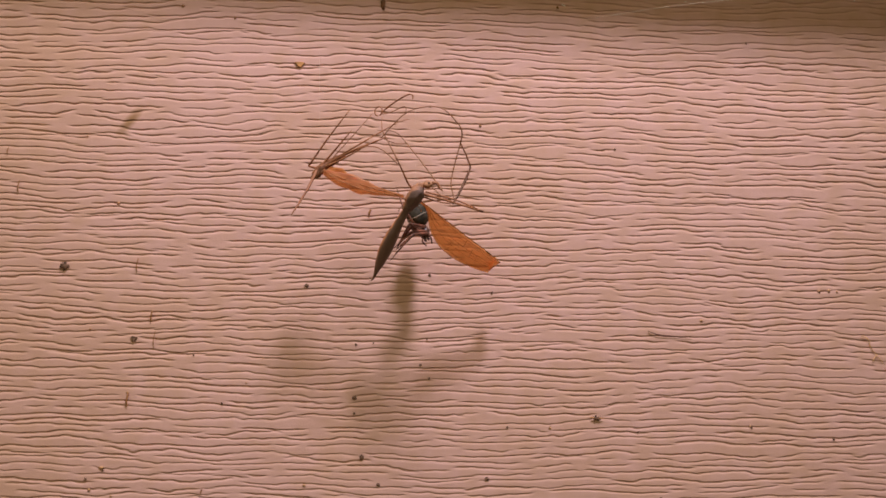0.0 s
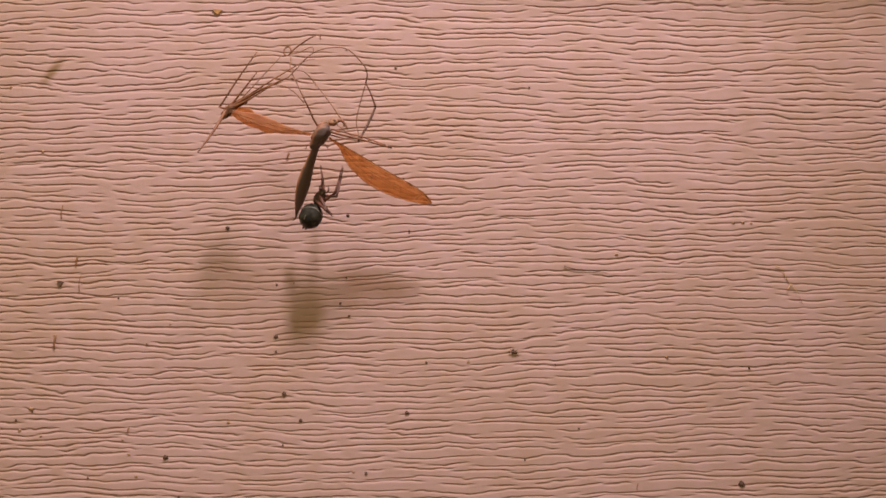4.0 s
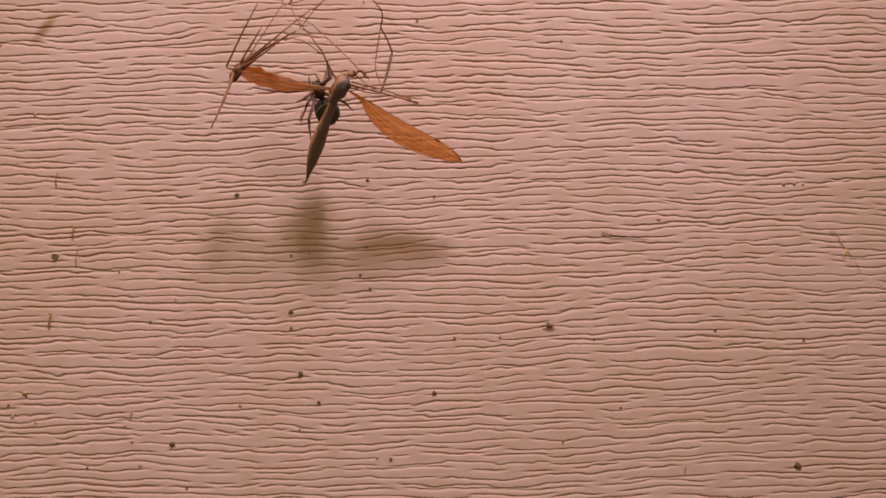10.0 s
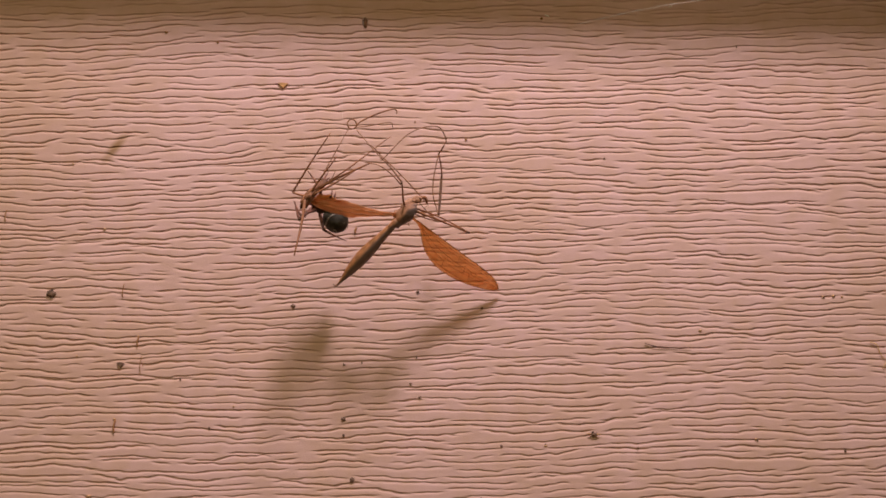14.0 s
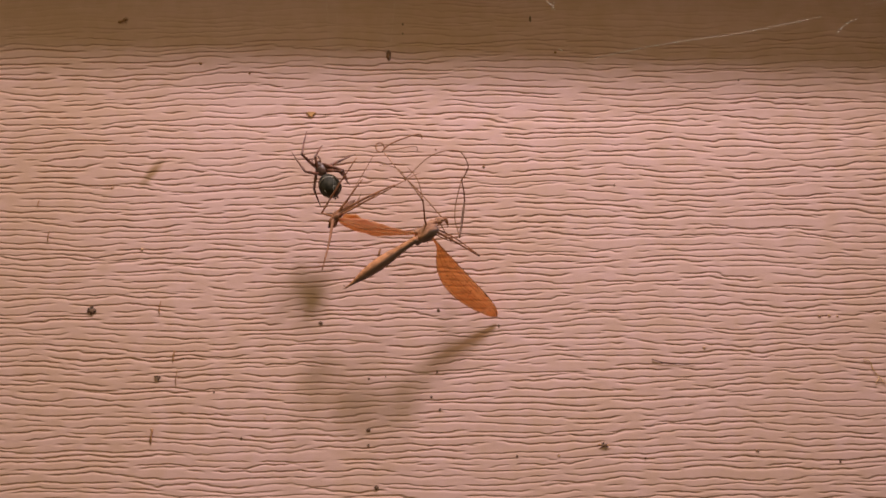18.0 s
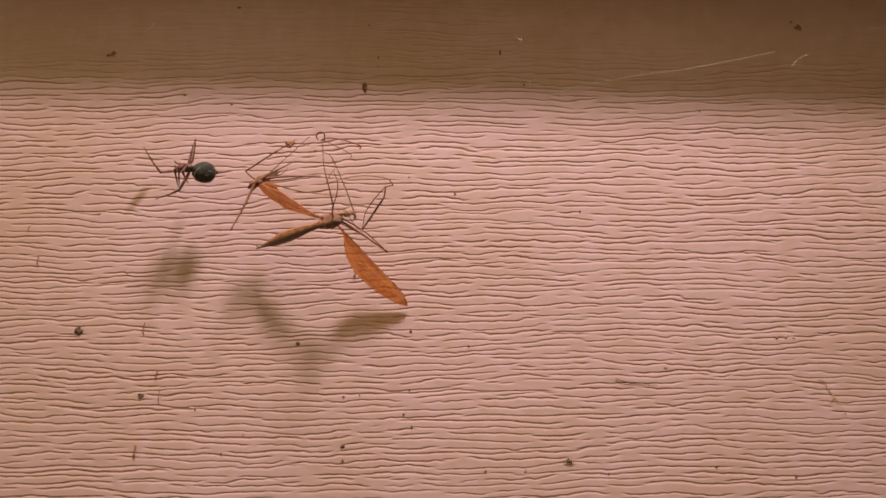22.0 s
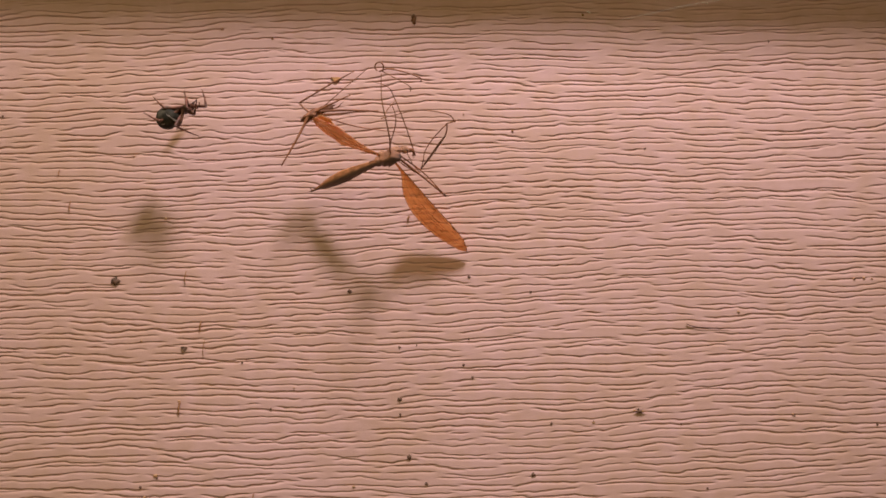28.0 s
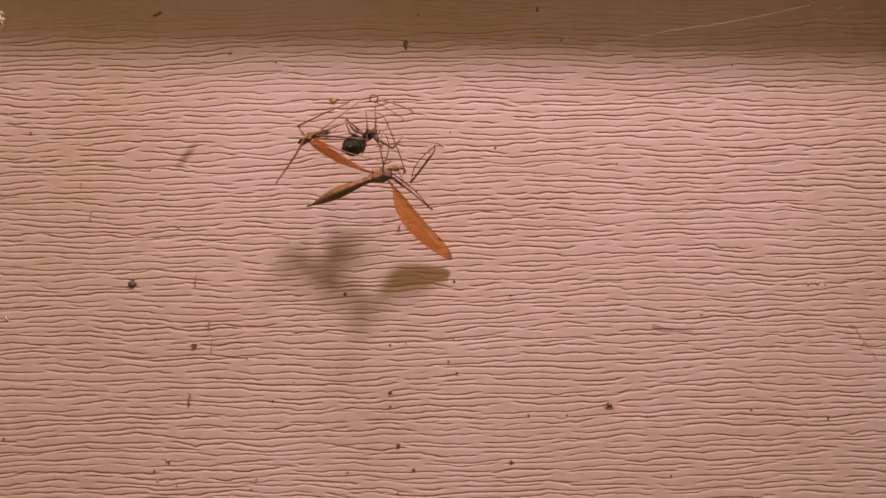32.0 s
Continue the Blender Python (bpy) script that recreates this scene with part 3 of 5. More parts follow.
for s in (-1, 1):
    part("eye", lump(bmesh.new(), (2.85, 0.15 + 0.62 * s, 2.65), (0.30, 0.20, 0.30), detail=(10, 7)), FLY_EYE, fly, "dark compound eye")
    part("feeler", tube(bmesh.new(), [(3.7, 0.2 + 0.2 * s, 2.9), (4.6 + 0.2 * s, 0.3 + 0.5 * s, 2.6), (5.0 + 0.4 * s, 0.3 + 0.7 * s, 1.5), (4.7 + 0.9 * s, 0.3 + 0.9 * s, 0.7)], [0.07, 0.05, 0.03], 5), HAIR_LEG, fly)
    part("haltere", tube(bmesh.new(), [(-1.0 + 1.2 * s, 1.0, -1.4), (-1.0 + 2.0 * s, 1.4, -2.2), (-1.0 + 2.3 * s, 1.6, -2.7)], [0.05, 0.05, 0.16], 6), HAIR_LEG, fly)
bm = bmesh.new()
t0, t1 = Vector((-1.2, 1.7, -1.9)), Vector(TAIL)  # waist and tail end
tube(bm, [t0.lerp(t1, s) + Vector((-0.35, -0.2, 0.1)) * math.sin(3.14 * s) for s in (0, 0.1, 0.2, 0.3, 0.4, 0.5, 0.6, 0.7, 0.8, 0.9, 1.0)],
     [0.80, 0.74, 0.82, 0.88, 0.98, 1.06, 1.24, 1.30, 1.38, 1.42, 1.36, 1.28, 1.12, 0.98, 0.72, 0.48, 0.28, 0.12], 14, 0.9, steps=4)
abdomen_parts.append(part("abdomen", bm, FLY_ABDOMEN, fly, "spindle-shaped abdomen, painted orange-brown on its lit side and dark brown on its shaded side"))
for s in (-1, 1):
    abdomen_parts.append(part("tail_clasper", tube(bmesh.new(), [t0.lerp(t1, 0.97), t0.lerp(t1, 1.0) + Vector((-0.25, 0.1 * s, 0.15 * s)), t0.lerp(t1, 1.0) + Vector((-0.8, 0.1, 0.1 + 0.35 * s))], [0.2, 0.13, 0.05], 6), FLY_DARK, fly))

chord = ((0, 0.06, 0.12, 0.2, 0.3, 0.45, 0.6, 0.72, 0.83, 0.91, 0.96, 0.99, 1.0), (0.4, 0.45, 1.1, 2.9, 4.6, 5.8, 5.9, 5.3, 4.3, 3.2, 2.2, 1.1, 0.3))
front = ((0, 0.2, 0.5, 0.75, 0.9, 0.97, 1.0), (-0.2, -0.5, -1.0, -1.4, -1.3, -0.8, -0.15))
WING_SIDE = Matrix.Rotation(radians(-16), 3, Vector(TIP)) @ Vector((-0.53, 0.0, -0.84))
wing_rows = wing_blade((1.4, 0.2, -1.6), Vector(TIP) * 1.05, WING_SIDE, chord, front)
CREASE = 25  # beyond this row of points the wing can bend
wing = part("wing", skin(wing_rows[:CREASE + 1]), WING, fly, "amber see-through wing with fine brown veins")
wing_tip = part("wing_tip", skin(wing_rows[CREASE:]), WING, fly, "rounded amber tip of the wing, bent over at first")
for j, a, b, thick in ((0, 0, 28, 0.17), (1, 2, 28, 0.09), (2, 8, 27, 0.07), (4, 3, 28, 0.08), (5, 12, 28, 0.06), (6, 4, 26, 0.07), (8, 6, 24, 0.06), (9, 4, 28, 0.08)):
    for lo, hi, blade in ((a, min(b, CREASE), wing), (CREASE, b, wing_tip)):
        if hi - lo > 1:
            part("vein", tube(bmesh.new(), [Vector(wing_rows[i][j]) * 1000 for i in sorted({*range(lo, hi, 3), hi})], [thick * 0.5, thick * 0.4], 5, steps=2), VEIN, blade)
for i, j, k in ((15, 1, 4), (18, 3, 6), (20, 4, 7), (13, 5, 8)):
    part("vein", tube(bmesh.new(), [Vector(wing_rows[i][j]) * 1000, Vector(wing_rows[i + 1][k]) * 1000], [0.045, 0.045], 5), VEIN, wing)
part("wing_spot", lump(bmesh.new(), Vector(wing_rows[21][0]) * 1000 + Vector((0, 0, -0.15)), (0.8, 0.12, 0.22), Vector(TIP), (0, 1, 0), 0.3, 1.0, (10, 6)), VEIN, wing, "dark spot on the wing's front edge")

k0, k1 = Vector((-2.2, 0.2, -0.1)), Vector((-18.4, 1.5, 4.3))
bm = bmesh.new()
tube(bm, [k0.lerp(k1, s) + Vector((0.0, 0.1, -0.55)) * math.sin(3.14 * s) for s in (0, 0.15, 0.3, 0.45, 0.6, 0.75, 0.88, 1.0)], [0.28, 0.42, 0.66, 0.98, 1.32, 1.58, 1.68, 1.40, 0.85, 0.4], 12, 0.13, steps=4)
for v in bm.verts:
    v.co += noise.noise_vector(v.co * 420) * 0.00034 + noise.noise_vector(v.co * 1100) * 0.00014
folded = part("folded_wing", bm, WING_FOLD, fly, "folded orange wing twisted into a narrow blade")
bm = bmesh.new()
tube(bm, [k0.lerp(k1, s) + Vector((0.0, 0.1, h)) for s, h in ((0.55, 0.2), (0.68, 0.8), (0.8, 1.15), (0.9, 0.9), (0.97, 0.1))], [0.2, 0.55, 0.8, 0.6, 0.2], 10, 0.14, steps=4)
for v in bm.verts:
    v.co += noise.noise_vector(v.co * 700) * 0.0004
part("wing_fold", bm, WING, folded)
for h in (-0.7, 0.15):
    part("vein", tube(bmesh.new(), [k0.lerp(k1, s) + Vector((0, -0.16, h * math.sin(3.0 * s) - 0.4 * math.sin(3.14 * s))) for s in (0.05, 0.3, 0.55, 0.8, 0.97)], [0.09, 0.06], 5, steps=3), VEIN, folded)

V = Vector
bm = bmesh.new()
lump(bm, V(KNOT) + V((0.4, 0, -0.2)), (2.3, 0.9, 1.0), (1, 0, 1.3), (0, 1, 0), 0.6, 5.0, (14, 9))
lump(bm, V(KNOT) + V((2.4, 0.1, 1.4)), (2.6, 0.7, 0.75), (1, 0, 0.62), (0, 1, 0), 0.7, 8.0, (14, 9))
lump(bm, V(KNOT) + V((-0.7, 0, -0.7)), (0.9, 0.45, 0.5), (0.6, 0, 1), (0, 1, 0), 0.5, 2.0, (12, 8))
tangle_parts.append(part("silk_knot", bm, KNOT_BROWN, fly, "brown knot of bundled legs and silk"))
for name, pts, radii, mat in (
    ("leg", [V(KNOT) + V((-0.2, 0, 0.2)), V(KNOT).lerp(V(LOW), 0.45) + V((0.15, 0, 0)), LOW], [0.34, 0.24, 0.2, 0.11], FLY_LEG),
    ("leg", [HOOK, V(HOOK).lerp(V(UP), 0.5) + V((-0.1, 0, 0.1)), UP], [0.17, 0.15, 0.08], FLY_LEG),
    ("leg", [HOOK, V(HOOK).lerp(V(KNOT), 0.6), V(KNOT) + V((0.6, 0, 0.2))], [0.15, 0.2, 0.25], FLY_LEG),
    ("leg", [KNOT, V(KNOT).lerp(V(STUB), 0.5) + V((0.1, 0, 0.1)), STUB], [0.2, 0.17, 0.08], FLY_LEG),
    ("leg", [V(KNOT) + V((0.4, 0.3, 0.5)), V(KNOT).lerp(V(FORK), 0.5) + V((0.1, 0.2, 0.5)), V(FORK)], [0.26, 0.22, 0.12], FLY_LEG),
    ("leg", [V(KNOT) + V((0.5, -0.2, 0.1)), V(KNOT).lerp(V(FORK), 0.4) + V((0.1, 0, -0.2)), V(FORK).lerp(V(KNOT), 0.15) + V((0, 0, 0.3))], [0.2, 0.16, 0.09], FLY_LEG),
    ("leg", [V(KNOT) + V((1.0, 0, 0.8)), V(KNOT).lerp(V(FORK), 0.65) + V((0, 0.3, 1.2)), V(FORK) + V((2.8, 1.2, 3.6)), V(FORK) + V((5.2, 2.2, 4.6))], [0.16, 0.13, 0.08, 0.05], FLY_LEG),
    ("leg", [V(KNOT) + V((1.5, 0, 0.9)), V(KNOT).lerp(V(LOOP), 0.5) + V((0.2, 0, -0.4)), V(LOOP) + V((-0.5, 0, -0.9))], [0.12, 0.09, 0.07], HAIR_LEG),
    ("leg", [V(KNOT) + V((2.0, 0, 0.8)), V(KNOT) + V((5.0, -0.4, 2.7)), V(KNOT) + V((6.2, -0.6, 4.6))], [0.12, 0.1, 0.05], FLY_LEG),
):
    tangle_parts.append(part(name, tube(bmesh.new(), pts, [1.15 * r for r in radii], 7), mat, fly))
ring = [V(LOOP) + V((0.85, -0.4, 0.2)) * math.cos(a) * 0.95 + V((-0.15, 0.15, 0.95)) * math.sin(a) for a in (4.4, 3.6, 2.6, 1.6, 0.6, -0.5, -1.4)]
for name, pts, radii, mat in (
    ("leg", [*ring, V(LOOP) + V((1.6, -0.8, 0.4)), V(LOOP) + V((4.0, -2.8, 1.6)), V(CURL) + V((-1.0, 0.3, 0.9)), V(CURL) + V((-0.1, 0, 0.7)), CURL], [0.09, 0.09, 0.10, 0.10, 0.08], FLY_LEG),
    ("leg", [V(LOOP) + V((0.5, -0.2, -0.6)), V(LOOP) + V((2.6, -1.6, -0.6)), V(CURL) + V((-1.7, 0.2, -1.6)), V(CURL) + V((-1.2, 0, -2.6))], [0.07, 0.06, 0.05], HAIR_LEG),
    ("leg", [FORK, (-1.6, -5.5, 15.6), (4.5, -6.0, 16.6), (8.2, -3.8, 14.0), (9.0, -1.8, 12.6), KNEE], [0.06, 0.07, 0.08, 0.10], HAIR_LEG),
    ("leg", [KNEE, (9.9, 0.9, 8.8), (10.8, 2.1, 6.6)], [0.10, 0.10, 0.12], FLY_LEG),
    ("thigh", [(10.8, 2.1, 6.7), (10.2, 1.8, 4.8), (9.0, 0.9, 1.6), ELBOW], [0.12, 0.18, 0.17, 0.12], FLY_LEG_DARK),
    ("leg", [KNEE, (7.6, 0.5, 6.4), (7.1, 0.5, 3.0), (7.7, 0.5, 0.3), ELBOW], [0.08, 0.07, 0.06], HAIR_LEG),
    ("thigh", [(0.2, 0.3, 0.8), (-1.2, -1.0, 2.3), (-2.3, -2.6, 4.4), (-3.3, -4.1, 6.3)], [0.15, 0.13, 0.08], FLY_LEG),
    ("leg", [(-3.3, -4.1, 6.3), (-5.0, -2.8, 9.5), (-7.0, 0.0, 13.4), V(LOOP) + V((0.8, -0.3, -1.2))], [0.12, 0.08, 0.06], HAIR_LEG),
    ("leg", [(-3.3, -4.0, 5.6), (-5.6, -3.0, 7.9), (-7.8, -2.2, 9.2), (-10.4, -1.4, 9.5)], [0.09, 0.07, 0.05], HAIR_LEG),
    ("leg", [(5.4, 0.4, 1.4), V(JOINT).lerp(V((5.4, 0.4, 1.4)), 0.5) + V((0.15, 0, 0.1)), JOINT], [0.09, 0.08, 0.07], HAIR_LEG),
    ("leg", [JOINT, V(JOINT) + V((-2.5, 0.3, 2.4)), V(JOINT) + V((-6.2, 0.6, 2.8))], [0.07, 0.06, 0.04], HAIR_LEG),
    ("leg", [JOINT, V(JOINT) + V((-1.9, -2.6, -0.7)), V(FORK) + V((0.5, 0.3, 0.0))], [0.06, 0.07, 0.06], HAIR_LEG),
):
    upper_parts.append(part(name, tube(bmesh.new(), pts, [1.5 * r for r in radii], 7), mat, fly))
for name, pts, radii, mat in (
    ("leg", [(1.8, 0.0, 0.4), (7.5, -0.9, -1.5), RIGHT], [0.22, 0.2, 0.16, 0.2], FLY_LEG),
    ("leg", [(2.2, 0.3, 0.9), (8.2, -0.4, -1.0), V(RIGHT) + V((-1.2, 0.1, 0.6))], [0.15, 0.13, 0.1], FLY_LEG),
    ("leg", [(3.2, 0.3, 2.0), (5.8, 0.3, -0.3), ELBOW], [0.08, 0.07, 0.08], HAIR_LEG),
    ("leg", [(1.9, 0.2, -0.2), (5.0, 0.3, -1.2), V(ELBOW) + V((-0.3, 0, -0.4))], [0.12, 0.1, 0.1], FLY_LEG),
    ("leg_tip", [V(RIGHT).lerp(V((7.5, -0.9, -1.5)), 0.12), RIGHT], [0.22, 0.2], FLY_LEG_DARK),
):
    lower_parts.append(part(name, tube(bmesh.new(), pts, [1.15 * r for r in radii], 7), mat, fly))

# ---- the spider: origin at its waist, x ahead, z to its back ----
spider = tagged(empty("spider"), "glossy black cobweb spider with reddish brown legs hanging in its web", "spider")
bm = bmesh.new()
lump(bm, (-2.95, 0, 0.35), (2.75, 2.4, 2.45), (1, 0, 0.05), (0, 0, 1), 0.05, 2.0, (32, 20), taper=0.06)
belly = part("abdomen", bm, SPIDER_BLACK, spider)
arc = []
for a in (-1.35, -1.0, -0.6, -0.2, 0.2, 0.6, 1.0, 1.35):
    u = 0.62 - 0.42 * abs(a / 1.35) ** 1.6
    r = math.sqrt(1 - u * u)
    arc.append((-2.95 + 2.72 * u, 2.36 * r * math.sin(a), 0.35 + 2.41 * r * math.cos(a)))
part("mark", tube(bmesh.new(), arc, [0.05, 0.13, 0.16, 0.13, 0.05], 6, steps=3), SPIDER_MARK, belly, "faint pale crescent round the front of the abdomen")
for s in (-1, 1):
    for lean, first in ((0.55, -0.2), (1.05, -0.45)):
        streak = []
        for u in (first, first - 0.13, first - 0.26, first - 0.38):
            r = math.sqrt(1 - u * u)
            streak.append((-2.95 + 2.74 * u, 2.39 * r * math.sin(lean * s), 0.35 + 2.44 * r * math.cos(lean)))
        part("mark", tube(bmesh.new(), streak, [0.04, 0.10, 0.09, 0.03], 6, steps=3), SPIDER_MARK, belly, "thin pale streak on the abdomen")
    part("spinneret", tube(bmesh.new(), [(-5.3, 0.25 * s, -0.3), (-5.8, 0.3 * s, -0.5), (-6.1, 0.25 * s, -0.6)], [0.3, 0.22, 0.08], 7), SPIDER_BROWN, belly)
bm = bmesh.new()
lump(bm, (1.35, 0, 0.0), (1.75, 1.2, 0.78), (1, 0, 0), (0, 0, 1), 0.1, 4.0, (20, 12), taper=0.18)
lump(bm, (2.2, 0, 0.3), (0.8, 0.7, 0.5), (1, 0, 0), (0, 0, 1), 0.1, 2.0)
tube(bm, [(-0.4, 0, 0.1), (0.1, 0, 0.0), (0.5, 0, 0.0)], [0.35, 0.32, 0.4], 8)
part("head", bm, SPIDER_BROWN, spider)
for s in (-1, 1):
    part("fang", tube(bmesh.new(), [(2.6, 0.32 * s, -0.1), (3.1, 0.34 * s, -0.5), (3.05, 0.2 * s, -0.95)], [0.34, 0.28, 0.08], 8), SPIDER_BROWN, spider)
    part("palp", tube(bmesh.new(), [(2.5, 0.6 * s, -0.1), (3.4, 0.95 * s, 0.15), (4.0, 0.8 * s, -0.4), (4.3, 0.6 * s, -0.8)], [0.16, 0.17, 0.15, 0.1], 7), SPIDER_LEG, spider)
    for k in range(2):
        part("eye", lump(bmesh.new(), (2.85 - 0.25 * k, (0.18 + 0.25 * k) * s, 0.62), (0.11, 0.11, 0.11), detail=(8, 6)), SPIDER_BLACK, spider)
LEG_LONG = (12.6, 9.6, 7.6, 11.6) * 2
leg_pairs, hips = [], []
for n in range(8):
    side = 1 if n < 4 else -1
    hips.append(Vector((2.2 - 0.55 * (n % 4), 0.75 * side, -0.1)))
    long = LEG_LONG[n]
    a, b = 0.45 * long, 0.55 * long
    leg = part("leg", tube(bmesh.new(), [(0, 0, 0), (a * 0.3, 0, 0.12), (a * 0.75, 0, 0.06), (a, 0, 0)], [0.27, 0.36, 0.33, 0.29, 0.27], 8), SPIDER_LEG, spider)
    lower = part("lower_leg", tube(bmesh.new(), [(0, 0, 0), (b * 0.3, 0, 0.1), (b * 0.55, 0, 0.05), (b, 0, -0.12)], [0.28, 0.25, 0.20, 0.19, 0.14, 0.07], 8), SPIDER_LEG, leg)
    part("knee", lump(bmesh.new(), (0, 0, 0), (0.3, 0.26, 0.27), detail=(9, 6)), SPIDER_BROWN, lower)
    leg_pairs.append((leg, lower, a, b))


FLY_ROWS = [
    (0, 0.02216, -0.02244, 1.54819, -1.9, 1.4, -10.0),
    (1, 0.02200, -0.01821, 1.54836, 4.6, -1.2, 1.8),
    (2, 0.02220, -0.01696, 1.54844, 6.1, -0.9, 0.5),
    (3, 0.02139, -0.01731, 1.54849, 4.3, -0.8, -0.6),
    (4, 0.02160, -0.01794, 1.54932, 0.3, -1.0, 0.4),
    (7, 0.02079, -0.01761, 1.54888, 6.3, -0.1, -2.3),
    (8, 0.02174, -0.01862, 1.54803, 11.7, -3.7, -2.0),
    (9, 0.02109, -0.01774, 1.54921, 10.5, -2.2, 2.1),
    (10, 0.02177, -0.01739, 1.54968, 8.6, -4.8, 1.8),
    (11, 0.02273, -0.01490, 1.54750, 7.6, -3.9, 11.4),
    (12, 0.02375, -0.01507, 1.54702, 3.0, -4.1, 10.1),
    (13, 0.02481, -0.01609, 1.54741, 11.4, -7.3, 19.5),
    (16, 0.02338, -0.01771, 1.54996, 17.5, -5.8, 35.7),
    (17, 0.02287, -0.01821, 1.55021, 21.3, -1.9, 36.9),
    (18, 0.02421, -0.01802, 1.54889, 20.9, -5.7, 32.9),
    (19, 0.01847, -0.01653, 1.55167, 26.6, -1.7, 34.1),
    (20, 0.01633, -0.01691, 1.55249, 33.9, 1.8, 29.4),
    (21, 0.01006, -0.01617, 1.55656, 43.5, 5.9, 26.6),
    (22, 0.00929, -0.01586, 1.55757, 38.4, 7.2, 29.5),
    (23, 0.00961, -0.01600, 1.55744, 42.0, 8.0, 25.0),
    (24, 0.00957, -0.01602, 1.55782, 41.8, 8.8, 23.6),
    (27, 0.00990, -0.01604, 1.55767, 41.5, 8.7, 24.1),
    (28, 0.00971, -0.01506, 1.55812, 38.5, 7.9, 27.2),
    (29, 0.01003, -0.01533, 1.55810, 40.1, 7.2, 25.5),
    (30, 0.00956, -0.01561, 1.55780, 40.6, 7.1, 27.1),
    (31, 0.00943, -0.01594, 1.55701, 35.7, 6.9, 21.6),
    (32, 0.01007, -0.01618, 1.55731, 43.1, 7.6, 25.4),
]
WING_ROWS = [(0, 62.3, 3.8, 17.7), (1, 48.7, 1.9, -4.4), (2, 48.3, 1.8, -5.4), (3, 49.5, 0.2, -3.8), (4, 50.4, 0.5, -2.6), (7, 49.6, 2.5, -4.0), (8, 49.1, 5.5, -4.1), (9, 46.5, 4.5, -7.8), (10, 46.3, 4.4, -8.1), (11, 40.6, -2.5, -13.0), (12, 40.3, -5.6, -7.3), (13, 33.2, 0.8, -6.4), (16, 24.9, 6.1, -10.6), (17, 25.0, 6.0, -10.3), (18, 25.3, 7.6, -9.8), (19, 21.1, 1.9, -15.6), (20, 21.7, 1.6, -14.7), (21, 23.9, -5.1, -18.8), (22, 26.8, -4.8, -20.1), (23, 28.9, -3.1, -20.2), (24, 30.9, -1.8, -20.3), (27, 35.5, -0.9, -25.4), (28, 34.8, -2.1, -27.2), (29, 34.5, -0.9, -27.7), (30, 35.2, -2.3, -27.8), (31, 38.1, 1.6, -22.8), (32, 35.6, -0.6, -27.7)]
ABDOMEN_ROWS = [(0, -3.3, 3.2, 4.0), (1, -4.1, 2.0, 3.5), (2, -3.9, -0.1, 1.8), (3, -4.1, -2.1, 0.5), (4, -1.3, -3.4, -2.0), (7, -5.3, -3.6, -0.0), (8, -6.2, -0.8, 2.4), (9, -8.0, -2.4, 2.2), (10, -9.3, -0.4, 4.1), (11, -9.7, -2.9, 2.6), (12, -2.3, -1.2, 0.3), (13, -3.7, 6.3, 6.6), (16, -1.0, 8.0, 6.8), (17, 1.5, 10.0, 7.4), (18, -2.9, 11.9, 10.7), (19, 1.0, 4.3, 2.9), (20, -1.9, 4.3, 4.5), (21, -6.5, 5.9, 8.0), (22, -3.1, 4.1, 4.9), (23, -6.9, 5.7, 7.8), (24, -7.8, 5.8, 8.3), (27, -6.0, 4.0, 5.9), (28, -4.1, 2.8, 4.3), (29, -7.8, 3.7, 6.5), (30, -8.9, 4.9, 8.0), (31, -9.3, 6.0, 8.9), (32, -10.1, 6.3, 9.4)]
FOLD_ROWS = [(0, -1.4, 0.6, 8.5), (1, 0.5, 3.2, 9.7), (2, -2.1, 2.8, 7.4), (3, -0.9, 3.9, 4.9), (4, -2.8, 2.6, 3.0), (7, -3.6, -0.1, 6.1), (8, -1.8, 0.2, 2.0), (9, 0.4, -0.0, -1.5), (10, 1.9, -0.0, -0.5), (11, 3.3, 2.9, 0.7), (12, 7.4, 3.9, 4.2), (13, -2.4, 0.8, -7.9), (16, 1.3, -10.0, -34.1), (17, -4.1, -12.6, -37.2), (18, -11.6, -10.6, -27.9), (19, -10.2, -7.1, -34.1), (20, -4.7, -12.8, -32.5), (21, -1.1, -14.7, -28.5), (22, -10.8, -13.8, -31.2), (23, 1.0, -15.3, -25.0), (24, 2.5, -16.2, -26.4), (27, 0.0, -14.1, -31.1), (28, -6.5, -12.3, -32.5), (29, 1.6, -14.3, -28.7), (30, 2.9, -16.1, -32.6), (31, 4.1, -9.4, -20.1), (32, 4.3, -16.4, -29.6)]
